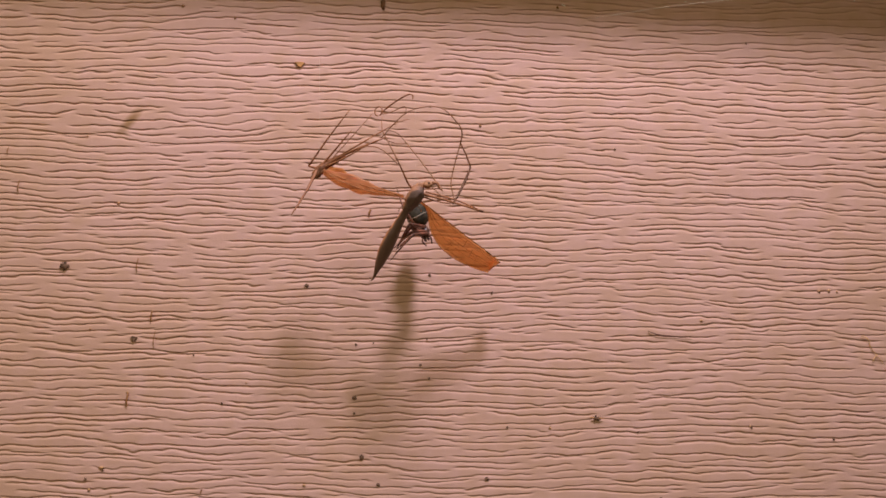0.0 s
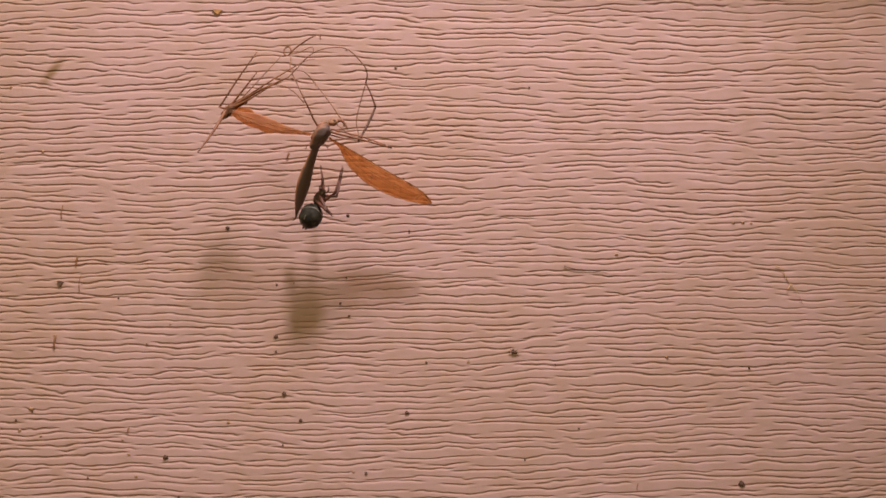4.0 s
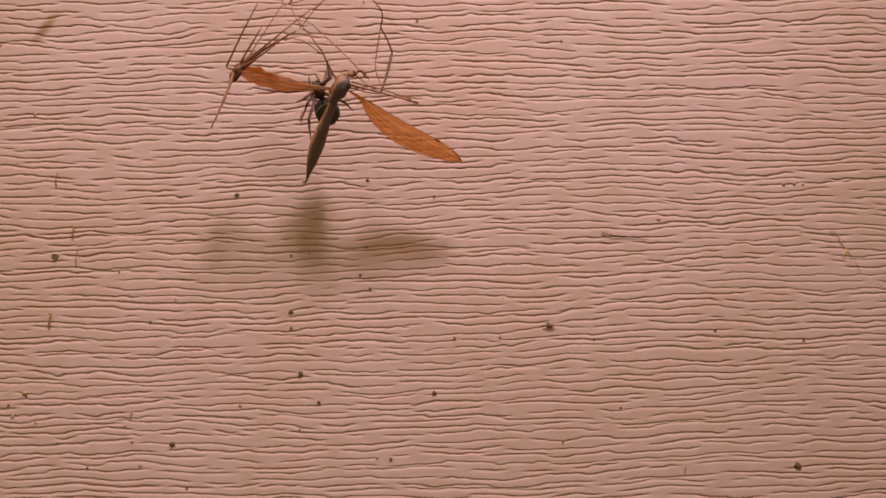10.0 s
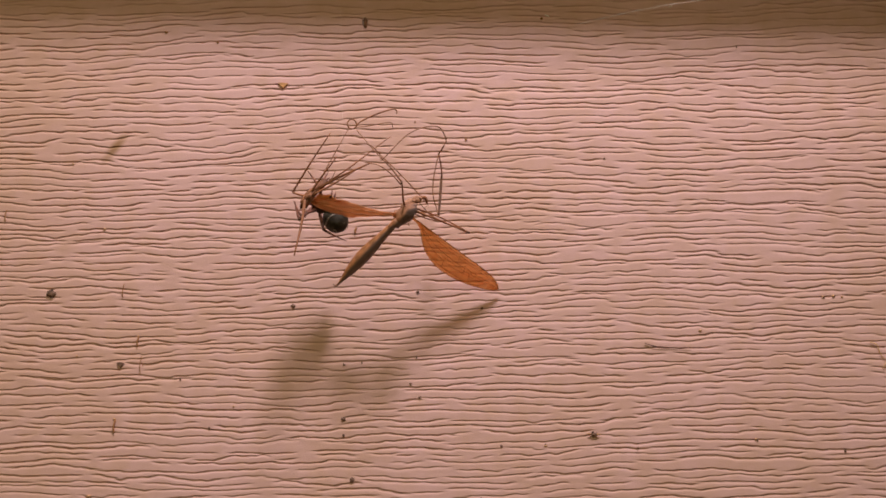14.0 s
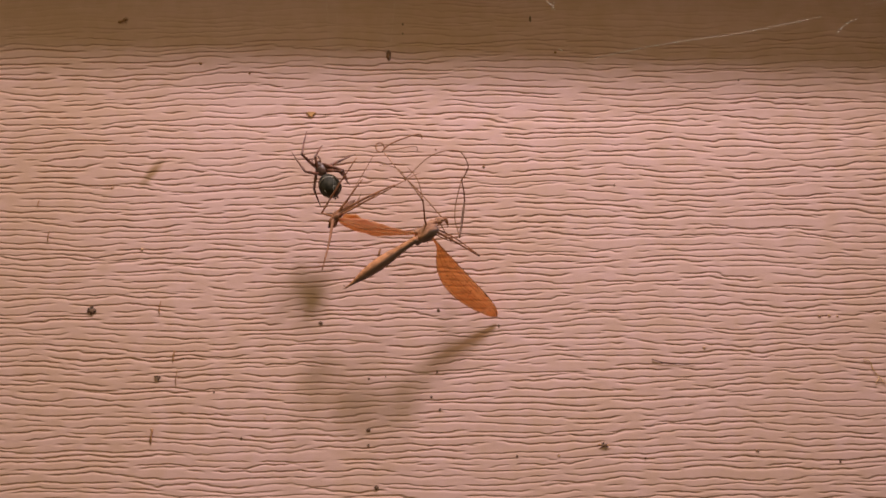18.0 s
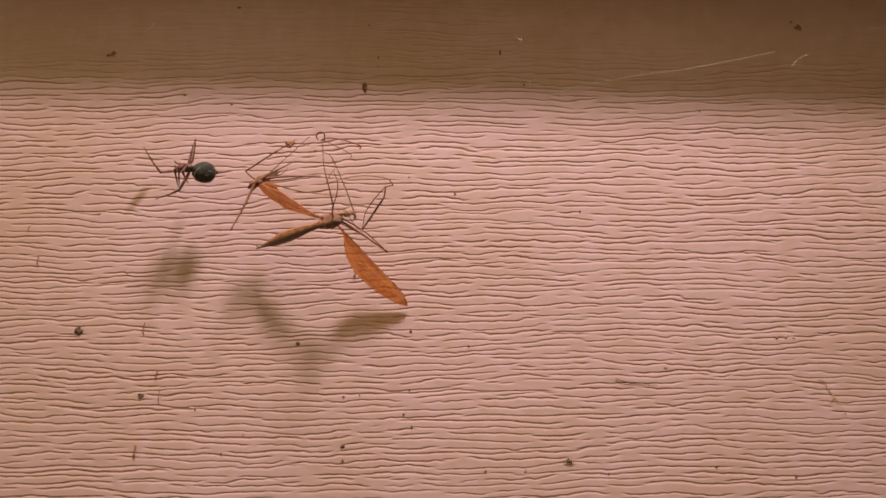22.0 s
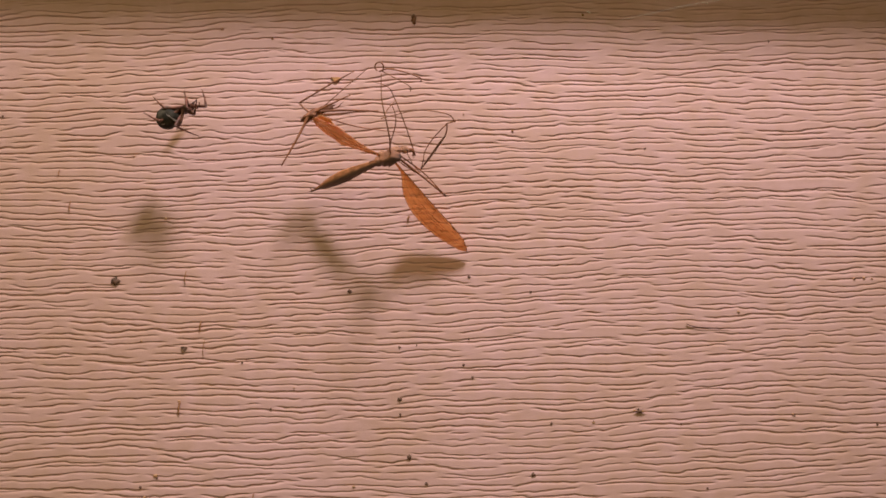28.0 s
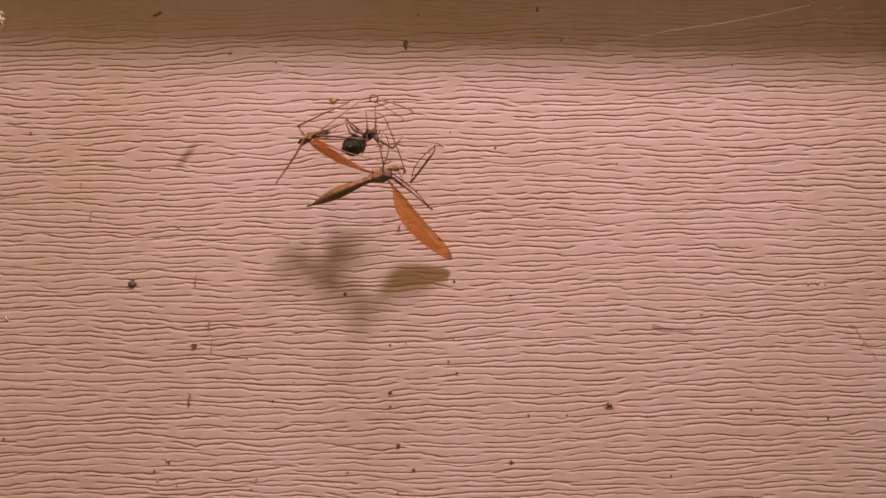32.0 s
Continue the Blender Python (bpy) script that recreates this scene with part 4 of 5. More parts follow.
BUNDLE_ROWS = [(0, -19.4, -0.7, 5.1, 0.2, -0.9, 14.6), (1, -19.0, -1.3, 6.1, 0.5, 2.9, 8.5), (2, -19.2, -0.3, 5.9, -2.3, 2.7, 6.2), (3, -19.0, 0.5, 6.3, -0.8, 3.7, 4.7), (4, -19.1, 1.3, 5.8, -2.5, 2.5, 2.5), (7, -19.4, 0.2, 4.8, -4.1, 0.2, 4.5), (8, -19.3, 1.5, 5.0, -2.4, 0.3, 0.7), (9, -19.2, 2.5, 5.0, -0.1, 0.0, -3.0), (10, -19.3, 2.0, 5.0, 1.6, -0.3, -1.6), (11, -19.0, 1.5, 6.1, 1.9, 3.2, -3.7), (12, -19.1, -0.0, 6.6, 6.5, 4.2, 2.0), (13, -18.8, 4.8, 5.2, -2.1, 0.7, -6.1), (16, -15.4, 12.7, 1.6, 3.8, -7.0, -9.0), (17, -14.4, 13.9, 0.5, -0.9, -9.1, -9.6), (18, -16.1, 11.9, 0.9, -9.6, -8.0, -12.7), (19, -14.7, 13.4, 2.2, -2.8, -3.0, -6.7), (20, -15.5, 12.7, 0.4, -0.6, -2.2, -0.4), (21, -16.5, 11.4, -0.1, 0.9, 2.7, 4.3), (22, -15.5, 12.8, -0.2, -1.4, -1.7, 8.0), (23, -17.3, 10.2, -0.2, 2.3, 1.8, 8.7), (24, -17.1, 10.5, -0.5, 3.7, 1.6, 9.3), (27, -16.0, 12.0, 0.2, 4.7, 2.6, 7.4), (28, -15.4, 12.8, 0.5, 2.6, -1.3, 7.2), (29, -16.6, 11.2, 0.1, 5.1, 0.8, 9.4), (30, -15.9, 12.2, -0.5, 6.4, 1.1, 9.3), (31, -18.1, 8.4, 1.9, 6.4, -0.1, 6.4), (32, -16.6, 11.3, -0.5, 5.0, 1.1, 5.3)]  # place in millimetres and turn
UPPER_ROWS = [(0, -0.9, 0.0, 4.4), (1, -0.6, 3.1, -1.4), (2, -0.5, 2.5, -3.0), (3, -1.0, 4.0, -3.2), (4, -1.4, 3.9, -2.1), (7, 0.5, -0.1, 0.4), (8, -1.8, 0.1, 2.4), (9, -3.4, 0.4, 4.4), (10, -6.6, 1.1, 5.6), (11, 8.2, -0.7, 13.3), (12, 6.5, 0.4, 8.3), (13, 1.0, -1.6, 8.5), (16, -11.1, -0.5, -2.2), (17, -15.6, -1.6, -3.4), (18, -14.8, -0.8, -1.8), (19, -8.5, -3.1, -8.1), (20, -5.5, -2.7, -9.7), (21, 0.8, -0.0, 0.4), (22, 8.4, -3.5, 3.6), (23, 4.6, -0.3, 3.5), (24, 6.8, -1.6, 2.3), (27, 7.1, -0.4, -0.0), (28, 11.3, -3.2, 0.8), (29, 10.4, -1.6, 0.1), (30, 11.2, -1.7, 3.8), (31, 11.9, -2.0, 5.3), (32, 12.8, -2.4, 6.9)]
LOWER_ROWS = [(0, -1.5, -2.0, -4.9), (1, -1.2, -1.9, -8.6), (2, -0.3, -1.5, -2.5), (3, -0.3, -3.8, -1.7), (4, -0.1, -2.1, 1.1), (7, -5.7, 1.5, 8.7), (8, 1.0, -0.3, 3.2), (9, 1.7, -1.1, 5.9), (10, -0.0, 1.4, 3.8), (11, -3.8, -5.8, -1.7), (12, -1.5, -6.2, 2.7), (13, 2.6, 0.5, 8.4), (16, 1.3, 5.8, 2.7), (17, 3.1, 4.1, 5.4), (18, 4.2, 4.8, 9.2), (19, 3.2, 0.1, -2.4), (20, -0.6, 2.6, 0.4), (21, -1.0, -2.3, -1.7), (22, -1.9, -2.3, 0.6), (23, -1.0, -0.1, 4.1), (24, -0.5, 0.1, 1.6), (27, -0.1, 1.0, -0.2), (28, -1.5, 1.4, -1.9), (29, -1.0, 1.5, -1.9), (30, -1.5, 0.2, -2.4), (31, 0.9, 2.9, 4.0), (32, -0.2, 3.6, 0.8)]
SPIDER_ROWS = [
    (0, 0.02417, -0.00925, 1.54377, 45, 55, -61),
    (0.5, 0.01857, -0.01192, 1.54104, -38, 54, -113),
    (1, 0.02092, -0.01366, 1.53951, -97, 37, -159),
    (1.5, 0.01999, -0.01246, 1.53897, -77, 48, -141),
    (2, 0.01773, -0.01036, 1.53448, -93, 41, -155),
    (2.5, 0.01536, -0.01073, 1.53294, -66, 52, -134),
    (3, 0.01615, -0.01060, 1.53272, -87, 39, -143),
    (3.5, 0.02081, -0.01117, 1.53299, 53, 59, -52),
    (4, 0.02026, -0.01080, 1.53593, 101, -64, 0),
    (4.5, 0.02082, -0.01169, 1.53682, 125, -66, -29),
    (6.5, 0.02182, -0.01256, 1.54236, 149, -62, -59),
    (7, 0.02222, -0.01252, 1.54385, 174, -69, -84),
    (7.5, 0.02182, -0.01236, 1.54480, 169, -71, -79),
    (8, 0.02232, -0.01212, 1.54374, -176, -74, -94),
    (8.5, 0.02071, -0.01192, 1.54580, 174, -71, -84),
    (9, 0.02098, -0.01179, 1.54548, 164, -73, -73),
    (9.5, 0.01960, -0.01155, 1.54619, -161, -67, -110),
    (10, 0.01776, -0.01156, 1.54915, -138, -58, -133),
    (10.5, 0.01738, -0.01217, 1.54972, -131, -48, -139),
    (11, 0.01415, -0.01222, 1.54781, -123, -39, -147),
    (11.5, 0.01416, -0.01271, 1.55073, -129, -41, -140),
    (12, 0.01558, -0.01301, 1.55133, -118, -43, -154),
    (12.5, 0.01375, -0.01290, 1.54958, -122, -40, -157),
    (13, 0.00959, -0.01320, 1.54749, -123, -34, -155),
    (13.5, 0.00862, -0.01340, 1.54792, -122, -26, -156),
    (15.5, 0.00432, -0.01342, 1.55584, -173, -70, -97),
    (16, 0.00791, -0.01344, 1.55848, 166, -68, -76),
    (16.5, 0.00443, -0.01344, 1.56205, 162, -74, -72),
    (17, 0.00605, -0.01295, 1.56145, 164, -80, -74),
    (17.5, 0.00251, -0.01322, 1.56296, -137, -68, -133),
    (18, 0.00161, -0.01250, 1.56293, -102, -62, -174),
    (18.5, -0.00135, -0.01285, 1.56477, -119, -44, -154),
    (19, -0.00312, -0.01231, 1.56861, -112, -36, -163),
    (19.5, -0.00571, -0.01234, 1.56802, -109, -29, -167),
    (20, -0.00639, -0.01219, 1.56902, -109, -37, -167),
    (20.5, -0.01536, -0.01179, 1.56855, -114, -21, -173),
    (21, -0.01728, -0.01120, 1.56916, -112, -15, 180),
    (21.5, -0.02179, -0.01156, 1.57076, -124, -13, -174),
    (22, -0.02349, -0.01160, 1.57091, -146, -12, 180),
    (22.5, -0.02731, -0.01236, 1.57011, -147, -10, -168),
    (23, -0.02738, -0.01190, 1.57089, -143, -26, 180),
    (23.5, -0.03200, -0.01215, 1.57030, -145, -19, 180),
    (24, -0.03254, -0.01220, 1.57003, -157, -8, 180),
    (24.5, -0.03289, -0.01225, 1.56984, -156, -13, 180),
    (26.5, -0.03883, -0.01280, 1.57202, -156, -17, 180),
    (27, -0.04306, -0.01265, 1.57074, -165, -20, 180),
    (27.5, -0.04668, -0.01249, 1.57276, -165, -19, -172),
    (28, -0.03487, -0.01229, 1.56988, 166, -17, -14),
    (28.5, -0.03028, -0.01190, 1.57090, 166, -18, -9),
    (29, -0.01887, -0.01175, 1.56786, 165, -21, -3),
    (29.5, -0.01433, -0.01245, 1.57018, 147, -26, -15),
    (30, -0.00978, -0.01249, 1.56763, 137, -26, -17),
    (30.5, -0.00649, -0.01279, 1.56928, 138, -24, -19),
    (31, -0.00056, -0.01326, 1.56879, 139, -30, -24),
    (31.5, 0.00482, -0.01321, 1.56745, 135, -33, -14),
    (32, 0.00567, -0.01300, 1.56689, 131, -31, 0),
]
TIP_ROWS = [
    [(0, 6.9, -8.1, 3.5), (1, 0.3, 7.6, 3.2), (2, 8.7, -4.6, -0.4), (3, 2.9, -2.2, -2.6), (4, -0.6, -4.3, -2.9), (7, 2.2, -2.8, -1.8), (8, 5.0, -1.6, -1.6), (9, 4.4, 8.1, -0.7), (10, 6.9, 11.2, 1.7), (11, 6.6, 4.4, -2.2), (12, 5.6, 3.3, -1.6), (13, 5.2, 2.9, -1.7), (16, 7.9, 4.1, -2.0), (17, 6.4, 8.1, 2.2), (18, 10.0, -1.2, 0.8), (19, 3.4, 2.0, -1.2), (20, 12.7, 3.8, -1.0), (21, 10.2, -1.0, 1.9), (22, 10.8, -5.0, 1.2), (23, 8.8, 0.6, 4.7), (24, 2.8, 3.3, 2.0), (27, 13.8, -0.5, 4.5), (28, 5.7, -0.1, -3.4), (29, 2.3, -1.0, 0.7), (30, 7.5, 0.0, -2.7), (31, 6.1, 4.3, -1.2), (32, 5.1, 2.5, -1.0)],
    [(0, 3.7, -6.7, 2.5), (1, 0.3, 7.0, 4.3), (2, 4.3, -3.8, -4.7), (3, 5.6, 2.7, -2.8), (4, -0.6, -4.3, -2.4), (7, 2.2, -2.8, -1.5), (8, 5.0, -1.6, -1.3), (9, 4.1, 7.8, 0.0), (10, 0.7, 5.4, -0.9), (11, 6.2, 4.2, -2.2), (12, 4.7, 3.9, -9.1), (13, 5.5, 3.1, -1.7), (16, 7.6, 3.7, -1.4), (17, -7.2, 3.9, -1.1), (18, -5.4, 4.3, -3.4), (19, 0.0, -4.1, -1.8), (20, -0.3, 4.4, -2.7), (21, -2.3, -4.6, -3.3), (22, 1.6, -1.8, -8.4), (23, 9.4, -0.1, -3.7), (24, 8.9, -1.9, -2.5), (27, 0.1, -1.9, -5.7), (28, -5.0, 1.9, -5.0), (29, 6.8, -0.1, -0.7), (30, 7.1, -0.5, -3.0), (31, 2.2, 2.8, -1.2), (32, 2.5, -4.2, 1.5)],
    [(0, 2.6, -6.4, 0.3), (1, 1.9, -1.2, -1.6), (2, 4.2, -3.8, -4.9), (3, 2.9, -2.2, -2.6), (4, -0.6, -4.3, -2.4), (7, 1.9, -3.1, -1.4), (8, 4.7, -1.9, -1.7), (9, -0.8, -2.9, -1.0), (10, -2.3, 4.9, 0.1), (11, -0.4, 4.0, 0.7), (12, 4.8, 3.4, -6.2), (13, -1.0, 3.2, 0.4), (16, 5.1, -2.4, -1.6), (17, 7.1, -2.4, 1.4), (18, 6.1, -2.6, -1.2), (19, 5.8, 0.5, -6.0), (20, -5.3, 4.9, -0.1), (21, -5.7, 3.6, -1.1), (22, 1.1, -3.6, -6.4), (23, 8.2, -2.2, -1.4), (24, -0.2, -1.5, -5.4), (27, -0.1, -1.8, -5.7), (28, -2.9, -2.8, 2.1), (29, 6.5, -0.5, -0.4), (30, 7.4, -0.3, -3.4), (31, 2.6, 3.2, -1.2), (32, -2.6, -3.7, -0.2)],
    [(0, 3.6, -6.5, 1.8), (1, 2.0, -0.7, -2.5), (2, 3.4, -3.8, -6.1), (3, 2.2, -2.4, -3.0), (4, -1.0, -4.6, -1.6), (7, -9.4, 6.3, 2.1), (8, -9.5, 6.4, 0.2), (9, -3.4, 5.0, -1.2), (10, -7.6, 5.4, -0.6), (11, -8.1, 4.5, 1.4), (12, -9.2, 6.5, 2.3), (13, -7.5, -1.5, 1.8), (16, -3.2, 7.2, 1.2), (17, 4.8, 5.4, 0.2), (18, 7.3, 3.7, 2.4), (19, -5.2, -7.8, -2.6), (20, -1.0, -5.2, -1.0), (21, 7.1, 8.2, 4.5), (22, 6.9, 6.1, 6.0), (23, -6.4, -1.4, -8.0), (24, -8.2, 3.8, -6.9), (27, 0.6, 2.9, 2.1), (28, -8.3, 0.7, -2.9), (29, -8.6, 4.9, -5.7), (30, -8.1, 5.1, -3.3), (31, 2.4, 3.0, -1.9), (32, 3.6, 5.3, -1.4)],
    [(0, 3.1, -6.6, 1.0), (1, 10.3, 3.7, 0.6), (2, 4.4, 3.5, -1.0), (3, 3.9, 0.8, -1.7), (4, 9.0, -1.5, 2.6), (7, -1.1, -2.7, -1.0), (8, -0.6, -5.6, -1.4), (9, -4.7, -1.6, -2.4), (10, 6.2, -3.8, -1.7), (11, 8.2, -6.3, -2.9), (12, -6.3, -4.3, -2.1), (13, 1.7, -4.0, -2.4), (16, -1.9, -4.8, -1.7), (17, 8.3, -5.8, 2.4), (18, -3.7, -3.4, -4.5), (19, 6.5, -3.3, 0.4), (20, 12.1, 1.8, 3.7), (21, 7.9, -3.5, 2.0), (22, 2.3, 3.3, 3.4), (23, 12.8, -1.6, 4.5), (24, 11.9, -0.4, 3.3), (27, 13.0, -2.4, -0.6), (28, 2.4, 1.7, -3.6), (29, 2.2, 1.9, -5.7), (30, -1.5, 8.2, -3.4), (31, 0.4, -7.8, 2.0), (32, 8.5, -5.5, -1.3)],
    [(0, 3.8, -6.4, 2.0), (1, -4.2, -3.2, -2.2), (2, -1.9, 3.5, -0.6), (3, -3.3, 3.9, -0.3), (4, 8.6, 2.7, -6.6), (7, -0.8, -2.4, -1.0), (8, -1.3, -3.1, -0.8), (9, -4.6, -1.7, -2.1), (10, 6.2, -3.8, -1.4), (11, 8.5, -6.1, -2.9), (12, -0.6, -6.1, -3.4), (13, 1.4, -4.4, -1.8), (16, 8.5, 2.4, -6.0), (17, -4.0, 6.0, -2.2), (18, -4.1, -3.7, -3.7), (19, -1.0, 6.0, -1.7), (20, 4.4, -4.2, -1.1), (21, 3.5, -3.8, -1.2), (22, 1.7, 2.3, 4.4), (23, 0.2, -1.4, -3.4), (24, 0.5, 3.1, 1.6), (27, -2.0, 0.5, -5.1), (28, 2.0, 1.3, -3.4), (29, 7.8, -2.6, 4.4), (30, 6.3, -5.9, -2.2), (31, 8.8, 0.1, 0.5), (32, -1.1, 4.2, -6.5)],
    [(0, 3.7, -6.5, 1.8), (1, -4.0, -3.2, -1.9), (2, 2.6, 4.1, -0.6), (3, -0.4, 4.8, -0.0), (4, 7.8, 2.7, -1.3), (7, -0.7, -2.4, -0.7), (8, -1.0, -2.8, -0.8), (9, -4.6, -1.7, -1.7), (10, 5.1, -3.8, -5.8), (11, 0.9, -4.5, -6.3), (12, -1.9, -3.9, -1.8), (13, 1.7, -4.1, -2.3), (16, -4.3, -2.9, -1.2), (17, -5.4, -3.2, -1.5), (18, 1.0, -8.0, -2.5), (19, 6.8, -3.1, 1.4), (20, 4.1, -4.5, -0.9), (21, 3.2, -4.1, -0.9), (22, 0.1, 2.3, 2.7), (23, -0.3, -2.1, -2.7), (24, 0.0, 2.4, 2.2), (27, 5.6, 4.3, -2.4), (28, 5.6, 3.6, 1.4), (29, 2.2, -0.4, -7.8), (30, -4.0, -5.1, -0.1), (31, -4.8, -4.3, 0.6), (32, -1.3, 5.4, -4.1)],
    [(0, -9.7, -1.8, 3.8), (1, -4.2, -3.6, -1.3), (2, -9.2, -4.9, -1.5), (3, -8.2, -7.6, 3.2), (4, 9.3, -1.2, 2.3), (7, -0.8, -2.4, -1.4), (8, -1.0, -2.8, -1.4), (9, -4.9, -2.0, -1.1), (10, -5.4, -4.6, -2.3), (11, 8.2, -5.9, -4.9), (12, 6.1, -3.7, -2.0), (13, 6.5, -0.8, -4.2), (16, 3.6, -9.7, -2.2), (17, 4.6, -8.6, -1.3), (18, -3.9, -3.5, -3.0), (19, -5.0, 5.9, -2.6), (20, -6.3, -10.1, -1.2), (21, -9.4, -2.8, -4.7), (22, -8.5, 2.0, -4.1), (23, -10.0, -1.2, -5.0), (24, -5.0, 0.5, -7.5), (27, -9.1, -1.1, -6.5), (28, 1.3, -4.2, 4.9), (29, 7.7, -0.8, 6.1), (30, 1.8, -10.3, 6.0), (31, -0.0, -8.3, 1.8), (32, -1.5, 4.4, -5.2)],
]
KNOT_LONG = 84.9
KNOT_ROWS = [(0, 0.00313, -0.01967, 1.55382, -3.9, -2.2), (1, 0.00290, -0.02058, 1.55392, -4.5, -2.0), (2, 0.00296, -0.01802, 1.55393, -2.8, -2.0), (3, 0.00228, -0.01713, 1.55452, -2.2, -1.6), (4, 0.00235, -0.01685, 1.55476, -2.0, -1.6), (7, 0.00134, -0.01713, 1.55367, -2.2, -0.9), (8, 0.00213, -0.01750, 1.55198, -2.4, -1.4), (9, 0.00161, -0.01695, 1.55384, -2.0, -1.1), (10, 0.00208, -0.01680, 1.55334, -1.9, -1.4), (11, 0.00356, -0.01809, 1.55240, -2.8, -2.4), (12, 0.00461, -0.01886, 1.55218, -3.3, -3.1), (13, 0.00529, -0.01907, 1.55103, -3.4, -3.5), (16, 0.00370, -0.01752, 1.55374, -2.4, -2.5), (17, 0.00353, -0.01675, 1.55526, -1.9, -2.5), (18, 0.00447, -0.01793, 1.55232, -2.7, -3.0), (19, -0.00010, -0.01579, 1.55916, -1.3, 0.1), (20, -0.00202, -0.01542, 1.56041, -1.1, 1.5), (21, -0.00763, -0.01574, 1.56596, -1.4, 6.1), (22, -0.00819, -0.01412, 1.56722, -0.1, 6.7), (23, -0.00830, -0.01585, 1.56641, -1.5, 6.7), (24, -0.00823, -0.01492, 1.56695, -0.7, 6.7), (27, -0.00709, -0.01390, 1.56807, 0.1, 5.9), (28, -0.00727, -0.01287, 1.56853, 0.9, 6.1), (29, -0.00767, -0.01437, 1.56744, -0.3, 6.3), (30, -0.00799, -0.01383, 1.56730, 0.1, 6.5), (31, -0.00866, -0.01699, 1.56556, -2.4, 6.9), (32, -0.00757, -0.01506, 1.56675, -0.9, 6.1)]
LOOP_LONG = 77.7
LOOP_ROWS = [(0, 0.01479, -0.01666, 1.56640, -2.2, 4.1), (1, 0.01423, -0.01537, 1.56709, -1.1, 4.6), (2, 0.01454, -0.01429, 1.56725, -0.2, 4.3), (3, 0.01434, -0.01374, 1.56738, 0.2, 4.5), (4, 0.01427, -0.01320, 1.56785, 0.7, 4.6), (7, 0.01238, -0.01531, 1.56742, -1.1, 6.1), (8, 0.01205, -0.01763, 1.56604, -2.9, 6.2), (9, 0.01168, -0.01684, 1.56738, -2.3, 6.7), (10, 0.01154, -0.01496, 1.56725, -0.8, 6.8), (11, 0.01354, -0.01972, 1.56516, -4.5, 5.0), (12, 0.01411, -0.01685, 1.56501, -2.3, 4.5), (13, 0.01424, -0.02098, 1.56425, -5.5, 4.4), (16, 0.01373, -0.02159, 1.56760, -6.2, 5.0), (17, 0.01399, -0.02122, 1.56842, -6.0, 4.8), (18, 0.01430, -0.02140, 1.56649, -6.0, 4.5), (19, 0.01138, -0.02178, 1.57015, -6.6, 7.2), (20, 0.01147, -0.02365, 1.57121, -8.3, 7.2), (21, 0.00841, -0.02792, 1.57326, -12.1, 10.1), (22, 0.00777, -0.02880, 1.57337, -12.9, 10.7), (23, 0.00828, -0.02842, 1.57367, -12.6, 10.3), (24, 0.00787, -0.02874, 1.57377, -12.9, 10.7), (27, 0.00869, -0.02844, 1.57392, -12.7, 10.0), (28, 0.00816, -0.02818, 1.57377, -12.4, 10.4), (29, 0.00855, -0.02849, 1.57372, -12.7, 10.1), (30, 0.00864, -0.02954, 1.57278, -13.4, 9.9), (31, 0.00683, -0.02894, 1.57263, -12.8, 11.4), (32, 0.00911, -0.03133, 1.57106, -14.5, 9.2)]
DRAG_LONG = 87.9
